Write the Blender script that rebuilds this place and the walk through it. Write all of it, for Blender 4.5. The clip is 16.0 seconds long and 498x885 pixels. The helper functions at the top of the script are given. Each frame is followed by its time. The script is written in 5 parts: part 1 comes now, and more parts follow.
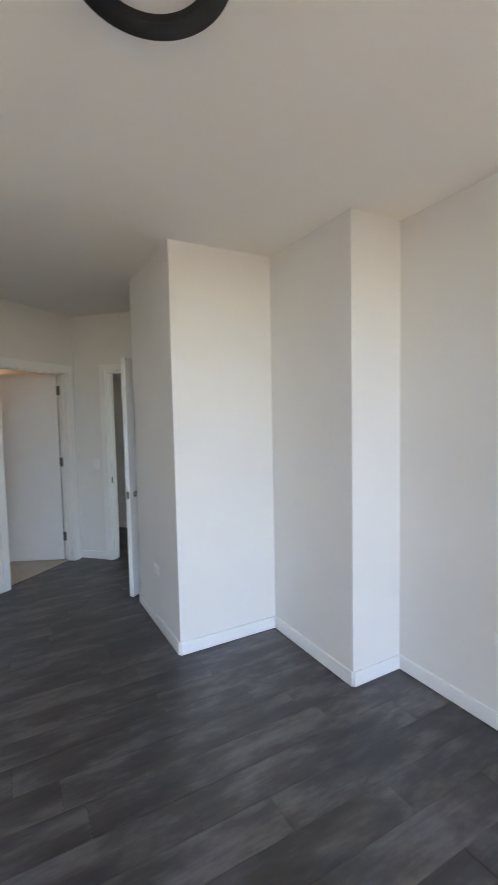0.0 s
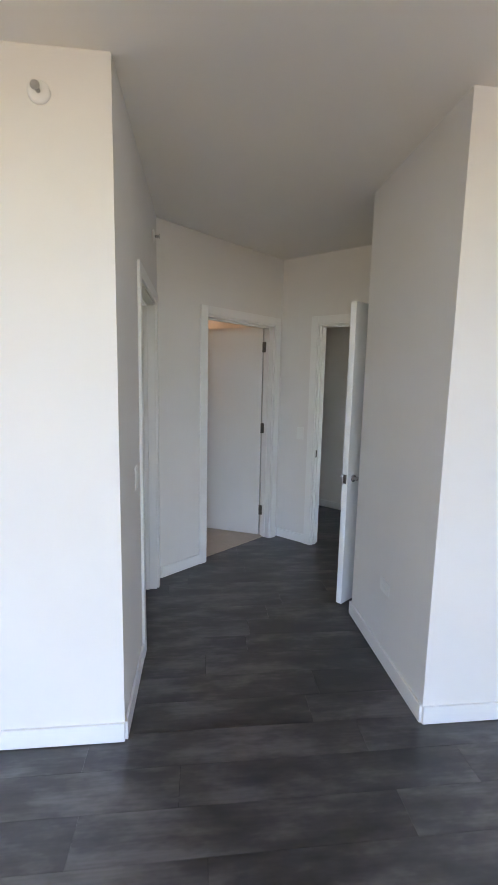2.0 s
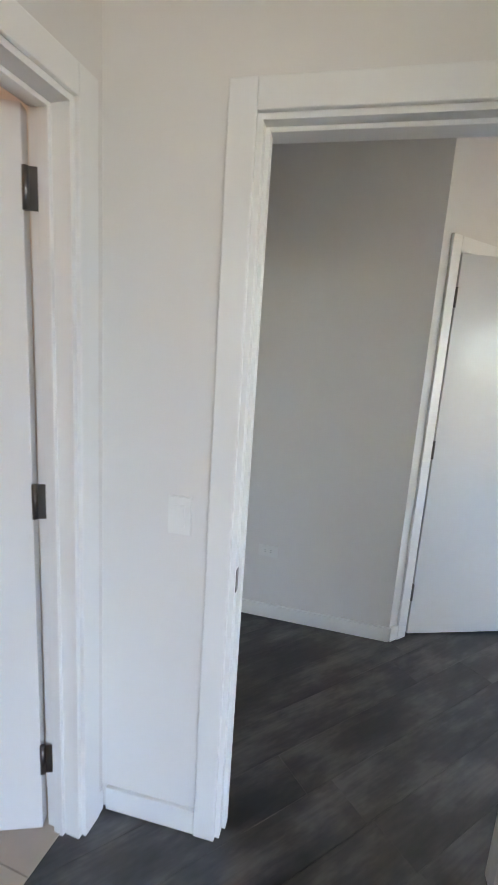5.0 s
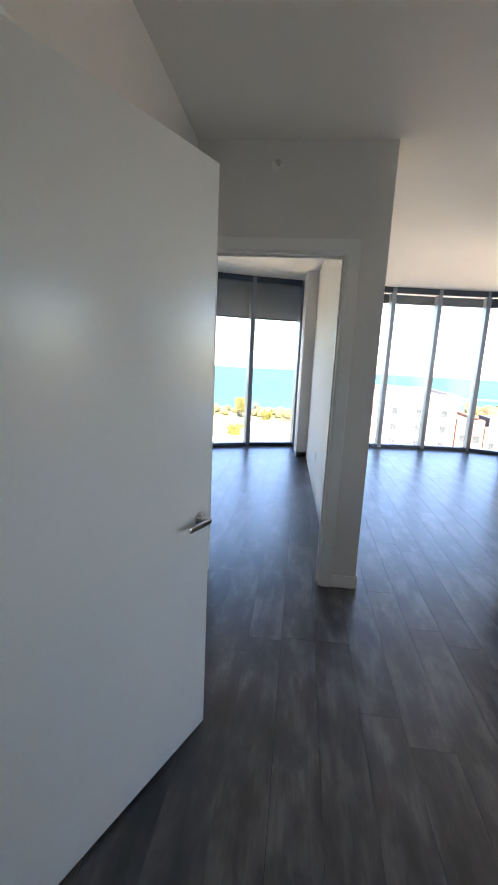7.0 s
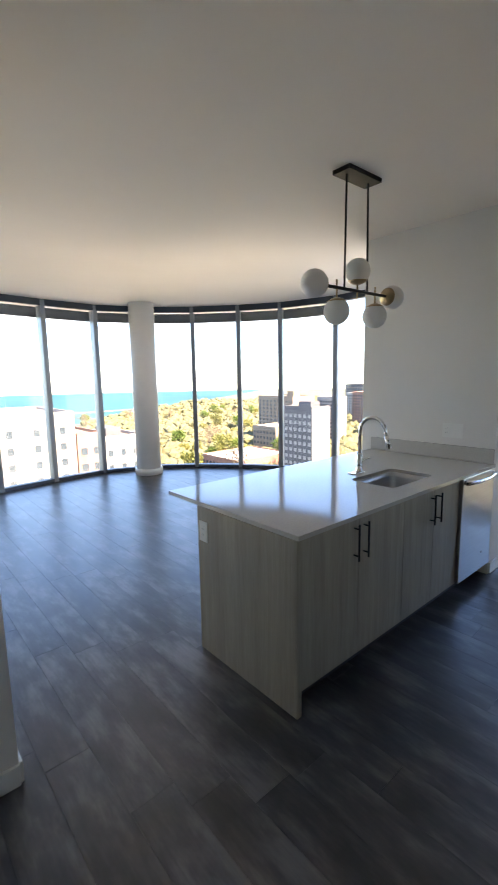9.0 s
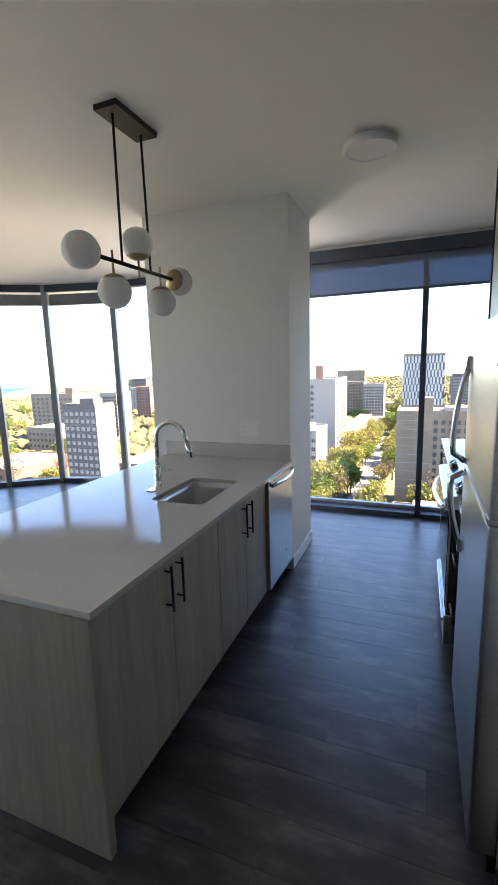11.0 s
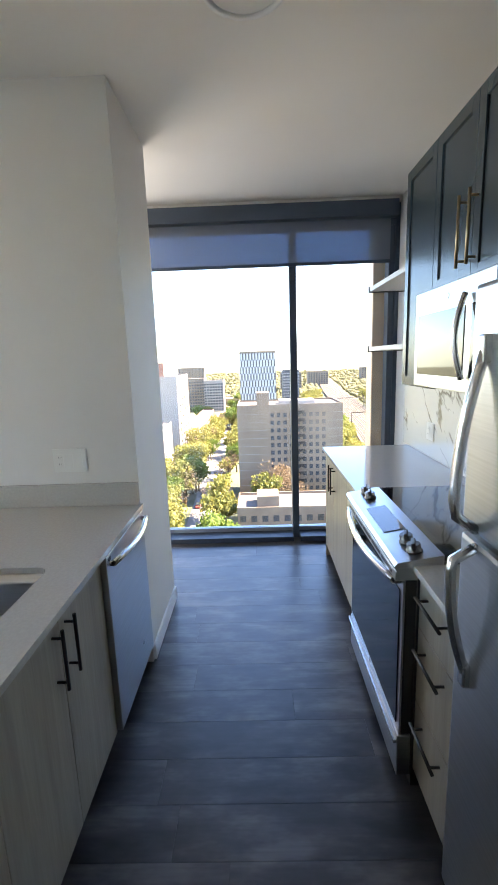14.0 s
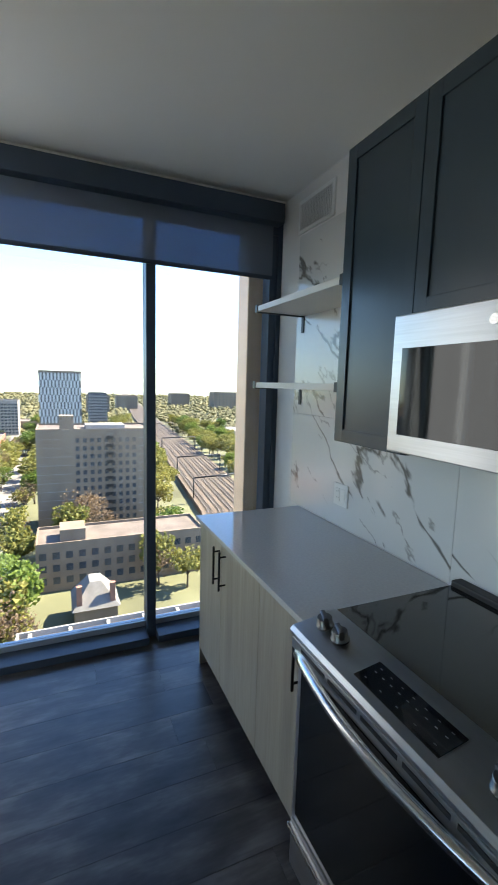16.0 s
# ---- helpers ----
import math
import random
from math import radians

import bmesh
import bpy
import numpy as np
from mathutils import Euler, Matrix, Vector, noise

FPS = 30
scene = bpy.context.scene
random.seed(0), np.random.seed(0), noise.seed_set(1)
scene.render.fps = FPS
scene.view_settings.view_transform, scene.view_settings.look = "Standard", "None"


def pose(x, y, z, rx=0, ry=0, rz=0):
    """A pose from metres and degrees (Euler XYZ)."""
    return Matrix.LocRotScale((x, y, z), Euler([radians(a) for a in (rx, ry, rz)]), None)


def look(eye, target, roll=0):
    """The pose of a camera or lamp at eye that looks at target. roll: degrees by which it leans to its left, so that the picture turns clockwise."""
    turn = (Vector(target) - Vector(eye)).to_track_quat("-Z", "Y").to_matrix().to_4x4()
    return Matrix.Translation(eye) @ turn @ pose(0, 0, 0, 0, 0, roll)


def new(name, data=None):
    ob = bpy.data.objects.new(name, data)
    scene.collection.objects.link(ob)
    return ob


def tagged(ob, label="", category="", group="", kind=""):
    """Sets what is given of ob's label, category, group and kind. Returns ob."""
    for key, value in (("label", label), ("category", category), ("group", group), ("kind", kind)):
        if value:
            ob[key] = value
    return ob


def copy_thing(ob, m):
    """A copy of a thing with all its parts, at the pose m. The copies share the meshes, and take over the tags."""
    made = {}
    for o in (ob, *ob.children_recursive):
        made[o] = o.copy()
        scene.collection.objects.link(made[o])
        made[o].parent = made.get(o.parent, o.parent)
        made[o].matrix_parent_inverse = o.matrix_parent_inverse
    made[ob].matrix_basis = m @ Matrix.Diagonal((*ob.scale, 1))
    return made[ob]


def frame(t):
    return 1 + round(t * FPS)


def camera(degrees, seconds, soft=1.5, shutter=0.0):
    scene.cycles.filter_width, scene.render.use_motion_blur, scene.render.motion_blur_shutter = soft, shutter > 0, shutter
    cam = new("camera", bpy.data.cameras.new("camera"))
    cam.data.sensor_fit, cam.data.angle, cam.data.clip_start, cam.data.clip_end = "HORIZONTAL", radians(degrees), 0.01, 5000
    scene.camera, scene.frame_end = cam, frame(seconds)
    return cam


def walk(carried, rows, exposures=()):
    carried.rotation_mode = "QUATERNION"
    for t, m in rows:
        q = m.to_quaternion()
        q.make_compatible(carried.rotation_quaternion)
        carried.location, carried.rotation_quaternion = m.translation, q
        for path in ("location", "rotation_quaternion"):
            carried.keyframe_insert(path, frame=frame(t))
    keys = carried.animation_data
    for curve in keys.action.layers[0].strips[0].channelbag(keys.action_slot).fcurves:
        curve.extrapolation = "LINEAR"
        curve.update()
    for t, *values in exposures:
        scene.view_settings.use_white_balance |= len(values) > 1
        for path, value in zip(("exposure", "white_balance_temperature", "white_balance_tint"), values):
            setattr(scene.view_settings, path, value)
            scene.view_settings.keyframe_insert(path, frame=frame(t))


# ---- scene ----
cam = camera(59.3, 16.0, shutter=0.15)
PATH = [
    (0, (5.388, 0.179, 1.633), (3.642, 1.147, 1.5), -1.2),
    (0.5, (5.231, 0.05, 1.615), (3.296, 0.525, 1.444), -0.0),
    (1, (5.059, -0.013, 1.618), (3.093, 0.285, 1.402), 1.5),
    (1.5, (4.799, 0.008, 1.584), (2.839, 0.312, 1.33), 1.7),
    (2, (4.412, 0.089, 1.597), (2.443, 0.309, 1.319), 1.2),
    (2.5, (3.918, 0.137, 1.563), (1.954, 0.344, 1.246), 1.7),
    (3, (3.449, 0.261, 1.553), (1.494, 0.519, 1.218), 1.6),
    (3.2, (3.223, 0.311, 1.556), (1.274, 0.598, 1.214), 1.6),
    (5.3, (1.164, 0.705, 1.559), (-0.361, 1.942, 1.18), 2.9),
    (5.5, (1.068, 0.827, 1.55), (-0.35, 2.185, 1.167), 1.9),
    (6, (0.842, 1.219, 1.577), (-0.301, 2.807, 1.164), -0.6),
    (6.5, (0.657, 1.573, 1.548), (0.048, 3.433, 1.137), 2.3),
    (7, (0.57, 1.934, 1.539), (0.355, 3.883, 1.143), 2.7),
    (7.5, (0.522, 2.285, 1.576), (0.534, 4.246, 1.183), 1.3),
    (8, (0.469, 2.551, 1.548), (1.207, 4.382, 1.224), 3.1),
    (8.5, (0.575, 2.783, 1.537), (1.693, 4.416, 1.25), 0.7),
    (9, (0.739, 3.0, 1.572), (2.034, 4.495, 1.275), -1.0),
    (9.5, (0.876, 3.179, 1.613), (2.625, 4.093, 1.287), 0.3),
    (9.7, (0.907, 3.245, 1.599), (2.75, 3.957, 1.284), -1.0),
    (12, (1.38, 3.394, 1.583), (3.207, 4.124, 1.22), -2.1),
    (12.5, (1.478, 3.474, 1.578), (3.403, 3.849, 1.186), -0.2),
    (13, (1.59, 3.572, 1.599), (3.546, 3.698, 1.198), 0.3),
    (13.5, (1.9, 3.61, 1.582), (3.859, 3.681, 1.186), -1.8),
    (14, (2.205, 3.651, 1.57), (4.169, 3.692, 1.196), -2.0),
    (14.5, (2.526, 3.755, 1.558), (4.488, 3.64, 1.188), -0.7),
    (15, (2.869, 3.729, 1.519), (4.827, 3.551, 1.149), -0.7),
    (15.5, (3.129, 3.751, 1.561), (5.053, 3.375, 1.166), -0.2),
    (16, (3.247, 3.843, 1.616), (5.063, 3.047, 1.352), 1.6),
]
EXPOSURES = [(0, 3.75, 8900, 20), (0.6, 3.8, 8900, 21), (2, 3.9, 8900, 22), (2.8, 4.27, 8900, 22), (3.2, 4.47, 8900, 22), (5.3, 4.85, 8500, 22), (5.7, 4.65, 8400, 22), (6.3, 4.4, 8400, 22), (7, 3.8, 8150, 20), (8, 3.37, 8150, 17), (9, 3.45, 8200, 18),
             (12, 3.4, 8300, 18), (12.5, 3.45, 8300, 18), (13.5, 3.9, 8300, 17), (14.5, 3.78, 8300, 15), (15.2, 3.35, 8000, 11), (16, 2.8, 7300, 8)]
walk(cam, [(t, look(eye, target, roll)) for t, eye, target, roll in PATH], EXPOSURES)

# ---- world and sun ----
world = bpy.data.worlds.new("world")
scene.world = world
world.use_nodes = True
wn = world.node_tree.nodes
sky = wn.new("ShaderNodeTexSky")
sky.sky_type, sky.sun_disc = "NISHITA", False
sky.sun_elevation, sky.sun_rotation = radians(45), radians(176)
sky.air_density, sky.dust_density, sky.ozone_density = 1.0, 0.15, 1.2
wn["Background"].inputs["Strength"].default_value = 0.115
blue = wn.new("ShaderNodeMix")
blue.data_type, blue.blend_type = "RGBA", "MULTIPLY"
blue.inputs["Factor"].default_value = 1.0
blue.inputs["B"].default_value = (0.56, 0.72, 0.97, 1)
world.node_tree.links.new(sky.outputs["Color"], blue.inputs["A"])
world.node_tree.links.new(blue.outputs["Result"], wn["Background"].inputs["Color"])
sun = new("sun", bpy.data.lights.new("sun", "SUN"))
sun.data.energy, sun.data.angle, sun.data.color = 4.5, radians(0.5), (1.0, 0.92, 0.80)
sun.matrix_world = look((0, 0, 60), (-0.05, 0.70, 60 - 0.71))


def window_lamp(name, at, to, w, h, watts):
    """An area lamp added at a window opening, in place of sky light."""
    lamp = new(name, bpy.data.lights.new(name, "AREA"))
    lamp.data.shape, lamp.data.size, lamp.data.size_y = "RECTANGLE", w, h
    lamp.data.energy, lamp.data.color = watts, (0.87, 0.92, 1.0)
    lamp.matrix_world = look(at, to)
    return lamp


window_lamp("bedroom_window_light", (6.65, -0.9, 1.4), (0, -0.9, 1.4), 5.6, 2.5, 2.3)
# added fill in unseen bays behind the pier, lifts the ceilings
window_lamp("living_fill_light", (5.99, 5.55, 1.35), (0, 5.9, 1.35), 1.6, 2.4, 3.7)
# warm bulb in the bathroom
bulb = new("bath_bulb", bpy.data.lights.new("bath_bulb", "POINT"))
bulb.data.energy, bulb.data.color, bulb.data.shadow_soft_size = 0.5, (1.0, 0.74, 0.55), 0.12
bulb.location = (-0.75, 0.0, 2.3)

# ---- materials ----
def material(name):
    m = bpy.data.materials.new(name)
    m.use_nodes = True
    n = m.node_tree.nodes
    return m, n, m.node_tree.links, n["Principled BSDF"]


def coords(n, l, scale=(1, 1, 1), rot=(0, 0, 0)):
    c = n.new("ShaderNodeTexCoord")
    mp = n.new("ShaderNodeMapping")
    mp.inputs["Scale"].default_value = scale
    mp.inputs["Rotation"].default_value = rot
    l.new(c.outputs["Object"], mp.inputs["Vector"])
    return mp.outputs["Vector"]


def noise_node(n, l, vec, scale, detail=4, rough=0.55, dist=0.0):
    t = n.new("ShaderNodeTexNoise")
    t.inputs["Scale"].default_value, t.inputs["Detail"].default_value = scale, detail
    t.inputs["Roughness"].default_value, t.inputs["Distortion"].default_value = rough, dist
    l.new(vec, t.inputs["Vector"])
    return t.outputs["Fac"]


def ramp(n, l, fac, stops):
    r = n.new("ShaderNodeValToRGB")
    e = r.color_ramp.elements
    while len(e) < len(stops):
        e.new(0.5)
    for k, (p, c) in enumerate(stops):
        e[k].position, e[k].color = p, (*c, 1)
    l.new(fac, r.inputs["Fac"])
    return r.outputs["Color"]


def bump(n, l, bsdf, fac, strength, dist=0.002):
    b = n.new("ShaderNodeBump")
    b.inputs["Strength"].default_value, b.inputs["Distance"].default_value = strength, dist
    l.new(fac, b.inputs["Height"])
    l.new(b.outputs["Normal"], bsdf.inputs["Normal"])


def plain(name, col, rough=0.5, metal=0.0, var=0.06, scale=6.0, bumps=0.0, bscale=120.0, stretch=(1, 1, 1), coat=0.0):
    """Paint, plastic or metal with a little variation of tone and fine relief."""
    m, n, l, b = material(name)
    v = coords(n, l, stretch)
    f = noise_node(n, l, v, scale)
    lo = tuple(max(0, c * (1 - var)) for c in col)
    hi = tuple(min(1, c * (1 + var)) for c in col)
    l.new(ramp(n, l, f, [(0.3, lo), (0.7, hi)]), b.inputs["Base Color"])
    b.inputs["Roughness"].default_value, b.inputs["Metallic"].default_value = rough, metal
    b.inputs["Coat Weight"].default_value = coat
    if bumps:
        bump(n, l, b, noise_node(n, l, v, bscale, 3), bumps)
    return m


def wood(name, dark, light, rough, axis, scale=1.0, per_object=0.0, gloss_var=0.07, bumps=0.15, streak=0.55, lo=0.42, hi=0.95, twist=0.6):
    """Boards with long grain along an axis (0 x, 1 y, 2 z)."""
    m, n, l, b = material(name)
    s = [9.0 * scale] * 3
    s[axis] = streak * scale
    v = coords(n, l, s)
    if per_object:
        info = n.new("ShaderNodeObjectInfo")
        mul = n.new("ShaderNodeVectorMath")
        mul.operation = "MULTIPLY_ADD"
        comb = n.new("ShaderNodeCombineXYZ")
        for k in range(3):
            l.new(info.outputs["Random"], comb.inputs[k])
        mul.inputs[1].default_value = (37, 53, 71)
        l.new(comb.outputs[0], mul.inputs[0])
        l.new(v, mul.inputs[2])
        v = mul.outputs[0]
    a = noise_node(n, l, v, 1.0, 5, 0.6, twist)
    fine = noise_node(n, l, v, 9.0, 3, 0.6)
    mix = n.new("ShaderNodeMath")
    mix.operation = "MULTIPLY_ADD"
    mix.inputs[1].default_value = 0.35
    l.new(fine, mix.inputs[0])
    l.new(a, mix.inputs[2])
    fac = mix.outputs[0]
    if per_object:
        sh = n.new("ShaderNodeMath")
        sh.operation = "MULTIPLY_ADD"
        sh.inputs[1].default_value = per_object
        l.new(info.outputs["Random"], sh.inputs[0])
        l.new(fac, sh.inputs[2])
        fac = sh.outputs[0]
    l.new(ramp(n, l, fac, [(lo, dark), (hi, light)]), b.inputs["Base Color"])
    rr = n.new("ShaderNodeMapRange")
    rr.inputs["To Min"].default_value, rr.inputs["To Max"].default_value = rough - gloss_var, rough + gloss_var
    l.new(a, rr.inputs["Value"])
    l.new(rr.outputs[0], b.inputs["Roughness"])
    bump(n, l, b, fine, bumps, 0.001)
    return m


WALL = plain("wall_paint", (0.765, 0.748, 0.73), 0.78, var=0.025, scale=1.3, bumps=0.08, bscale=220)
CEIL = plain("ceiling_paint", (0.88, 0.85, 0.80), 0.8, var=0.02, scale=1.0, bumps=0.06, bscale=180)
TRIM = plain("trim_paint", (0.83, 0.83, 0.82), 0.35, var=0.02, scale=3.0, bumps=0.02)
DOOR = plain("door_paint", (0.79, 0.79, 0.79), 0.20, var=0.02, scale=2.0, bumps=0.05, bscale=90)


def oak_floor(name, per_object):
    """Smoked oak laminate: cloudy light and dark figure drawn out along y, thin grain lines, satin finish."""
    m, n, l, b = material(name)
    v = coords(n, l, (1, 1, 1))
    if per_object:
        info, cmb, add = n.new("ShaderNodeObjectInfo"), n.new("ShaderNodeCombineXYZ"), n.new("ShaderNodeVectorMath")
        add.operation = "MULTIPLY_ADD"
        for k in range(3):
            l.new(info.outputs["Random"], cmb.inputs[k])
        add.inputs[1].default_value = (11, 17, 5)
        l.new(cmb.outputs[0], add.inputs[0])
        l.new(v, add.inputs[2])
        v = add.outputs[0]

    def drawn(sx, sy, scale, detail, rough):
        mp = n.new("ShaderNodeMapping")
        mp.inputs["Scale"].default_value = (sx, sy, 1.0)
        l.new(v, mp.inputs["Vector"])
        return noise_node(n, l, mp.outputs[0], scale, detail, rough)

    cloud, grain = drawn(3.2, 1.1, 2.4, 4, 0.6), drawn(26.0, 1.4, 3.0, 3, 0.6)
    tone = ramp(n, l, cloud, [(0.35, (0.0135, 0.0130, 0.0145)), (0.5, (0.042, 0.0395, 0.0420)), (0.65, (0.115, 0.106, 0.107))])
    lines = ramp(n, l, grain, [(0.25, (0.62, 0.62, 0.62)), (0.75, (1.30, 1.28, 1.25))])
    mx = n.new("ShaderNodeMix")
    mx.data_type, mx.blend_type = "RGBA", "MULTIPLY"
    mx.inputs["Factor"].default_value = 0.75
    l.new(tone, mx.inputs["A"])
    l.new(lines, mx.inputs["B"])
    l.new(mx.outputs["Result"], b.inputs["Base Color"])
    b.inputs["Specular IOR Level"].default_value = 0.85
    rr = n.new("ShaderNodeMapRange")
    rr.inputs["To Min"].default_value, rr.inputs["To Max"].default_value = 0.29, 0.39
    l.new(cloud, rr.inputs["Value"])
    l.new(rr.outputs[0], b.inputs["Roughness"])
    bump(n, l, b, grain, 0.05, 0.001)
    return m


FLOOR = oak_floor("floor_oak", True)
JOINT = plain("floor_joint", (0.012, 0.011, 0.011), 0.8)
FRAME = plain("window_frame_paint", (0.048, 0.068, 0.098), 0.42, 0.3, var=0.05)
ALU = plain("mullion_aluminium", (0.32, 0.36, 0.40), 0.35, 0.5, var=0.04)
POST = plain("post_aluminium", (0.21, 0.25, 0.30), 0.38, 0.4, var=0.05)
STEEL = plain("brushed_steel", (0.50, 0.515, 0.53), 0.30, 1.0, var=0.08, scale=4, bumps=0.012, bscale=60, stretch=(1, 1, 40))
STEELH = plain("polished_steel", (0.66, 0.66, 0.66), 0.2, 1.0, var=0.04, scale=4)
CHROME = plain("chrome", (0.72, 0.72, 0.73), 0.08, 1.0, var=0.02)
DULLSTEEL = plain("dark_brushed_steel", (0.17, 0.165, 0.16), 0.3, 1.0, var=0.06, scale=5)
BLACK = plain("black_metal", (0.016, 0.016, 0.017), 0.42, 0.4, var=0.1)
BLACKP = plain("black_plastic", (0.02, 0.02, 0.022), 0.45, var=0.08)
BRASS = plain("brass", (0.44, 0.33, 0.20), 0.32, 1.0, var=0.06)
GLOSSBLACK = plain("black_glass", (0.008, 0.009, 0.011), 0.05, 0.0, var=0.05, coat=0.3)
MIRRORBLACK = plain("black_oven_glass", (0.006, 0.008, 0.010), 0.04, 0.0, var=0.05)
MIRRORBLACK.node_tree.nodes["Principled BSDF"].inputs["IOR"].default_value = 1.62
OVENBLACK = plain("tinted_oven_glass", (0.005, 0.007, 0.008), 0.06, 0.0, var=0.05)
OVENBLACK.node_tree.nodes["Principled BSDF"].inputs["IOR"].default_value = 1.36
QUARTZ = plain("quartz", (0.52, 0.505, 0.48), 0.085, var=0.05, scale=90)
OAKGREY = wood("grey_oak_laminate", (0.24, 0.21, 0.165), (0.40, 0.36, 0.295), 0.42, 2, 1.6, bumps=0.08)
NAVY = plain("slate_blue_paint", (0.031, 0.050, 0.066), 0.24, var=0.05, scale=3)
PLASTIC = plain("white_plastic", (0.80, 0.80, 0.78), 0.35, var=0.02)
SLOT = plain("slot_grey", (0.25, 0.25, 0.25), 0.5)
BATHTILE = plain("beige_tile", (0.55, 0.46, 0.37), 0.4, var=0.08, scale=5)
SHELFW = plain("white_shelf_laminate", (0.72, 0.68, 0.62), 0.4, var=0.03, scale=5)


def glass():
    m = bpy.data.materials.new("window_glass")
    m.use_nodes = True
    n, l = m.node_tree.nodes, m.node_tree.links
    n.clear()
    out, mix = n.new("ShaderNodeOutputMaterial"), n.new("ShaderNodeMixShader")
    tr, gl, fr = n.new("ShaderNodeBsdfTransparent"), n.new("ShaderNodeBsdfGlossy"), n.new("ShaderNodeFresnel")
    tr.inputs["Color"].default_value = (0.95, 0.97, 0.97, 1)
    gl.inputs["Roughness"].default_value = 0.0
    fr.inputs["IOR"].default_value = 1.45
    l.new(fr.outputs[0], mix.inputs[0])
    l.new(tr.outputs[0], mix.inputs[1])
    l.new(gl.outputs[0], mix.inputs[2])
    l.new(mix.outputs[0], out.inputs[0])
    return m


GLASS = glass()


def translucent(name, col, through_share, tint=(1, 1, 1)):
    """Woven blind or opal glass: part of the light goes through."""
    m = bpy.data.materials.new(name)
    m.use_nodes = True
    n, l = m.node_tree.nodes, m.node_tree.links
    b = n["Principled BSDF"]
    b.inputs["Base Color"].default_value = (*col, 1)
    b.inputs["Roughness"].default_value = 0.7
    tr, mix = n.new("ShaderNodeBsdfTransparent"), n.new("ShaderNodeMixShader")
    mix.inputs[0].default_value = through_share
    tr.inputs["Color"].default_value = (*tint, 1)
    l.new(b.outputs[0], mix.inputs[1])
    l.new(tr.outputs[0], mix.inputs[2])
    l.new(mix.outputs[0], n["Material Output"].inputs[0])
    return m


SHADE = translucent("blind_fabric", (0.18, 0.21, 0.265), 0.25, (0.42, 0.545, 0.68))
SHADEG = translucent("grey_blind_fabric", (0.24, 0.26, 0.28), 0.02)

# ---- mesh helpers ----
BASE = {}


def box(bm, x0, y0, z0, x1, y1, z1, bevel=0.0, m=None):
    """Adds a box between two corners; bevelled edges if asked; m turns it into place."""
    vs = [bm.verts.new(p) for p in ((x0, y0, z0), (x1, y0, z0), (x1, y1, z0), (x0, y1, z0), (x0, y0, z1), (x1, y0, z1), (x1, y1, z1), (x0, y1, z1))]
    fs = [bm.faces.new([vs[i] for i in f]) for f in ((3, 2, 1, 0), (4, 5, 6, 7), (0, 1, 5, 4), (1, 2, 6, 5), (2, 3, 7, 6), (3, 0, 4, 7))]
    if bevel:
        es = {e for f in fs for e in f.edges}
        r = bmesh.ops.bevel(bm, geom=list(es), offset=bevel, segments=2, affect="EDGES", profile=0.6)
        vs = list({v for f in r["faces"] for v in f.verts} | {v for v in vs if v.is_valid})
    if m is not None:
        bmesh.ops.transform(bm, matrix=m, verts=[v for v in vs if v.is_valid])
    return vs


def boxed(*dims, bevel=0.0, m=None):
    bm = bmesh.new()
    box(bm, *dims, bevel=bevel, m=m)
    return bm


def prism(pts, z0, z1):
    """An upright solid on a plan outline that runs counter-clockwise."""
    bm = bmesh.new()
    lo = [bm.verts.new((x, y, z0)) for x, y in pts]
    hi = [bm.verts.new((x, y, z1)) for x, y in pts]
    bm.faces.new(lo[::-1])
    bm.faces.new(hi)
    for k in range(len(pts)):
        j = (k + 1) % len(pts)
        bm.faces.new((lo[k], lo[j], hi[j], hi[k]))
    return bm


def tube(bm, pts, r, seg=12, caps=True):
    """A round bar along points; r is one radius or one for each point."""
    rs = r if isinstance(r, (list, tuple)) else [r] * len(pts)
    pts = [Vector(p) for p in pts]
    up, rings = None, []
    for k, p in enumerate(pts):
        d = (pts[min(k + 1, len(pts) - 1)] - pts[max(k - 1, 0)]).normalized()
        if up is None:
            up = d.orthogonal().normalized()
        up = (up - d * up.dot(d)).normalized()
        side = d.cross(up)
        rings.append([bm.verts.new(p + rs[k] * (math.cos(a) * up + math.sin(a) * side)) for a in (2 * math.pi * i / seg for i in range(seg))])
    for a, b in zip(rings, rings[1:]):
        for i in range(seg):
            j = (i + 1) % seg
            bm.faces.new((a[i], a[j], b[j], b[i])).smooth = True
    if caps:
        bm.faces.new(rings[0][::-1])
        bm.faces.new(rings[-1])


def tubed(pts, r, seg=12):
    bm = bmesh.new()
    tube(bm, pts, r, seg)
    return bm


def lathe(profile, at, seg=32, axis="z", caps=True):
    """A turned body: profile of (radius, height) about an upright or other axis."""
    bm = bmesh.new()
    rings = []
    for r, h in profile:
        ring = []
        for i in range(seg):
            a = 2 * math.pi * i / seg
            p = Vector((r * math.cos(a), r * math.sin(a), h))
            if axis == "y":
                p = Vector((p.x, p.z, -p.y))
            if axis == "x":
                p = Vector((p.z, p.x, p.y))
            ring.append(bm.verts.new(p + Vector(at)))
        rings.append(ring)
    for a, b in zip(rings, rings[1:]):
        for i in range(seg):
            j = (i + 1) % seg
            bm.faces.new((a[i], a[j], b[j], b[i])).smooth = True
    if caps:
        bm.faces.new(rings[0][::-1])
        bm.faces.new(rings[-1])
    return bm


def to_mesh(name, bm, mat):
    bmesh.ops.recalc_face_normals(bm, faces=bm.faces)
    me = bpy.data.meshes.new(name)
    bm.to_mesh(me)
    bm.free()
    me.materials.append(mat)
    return me


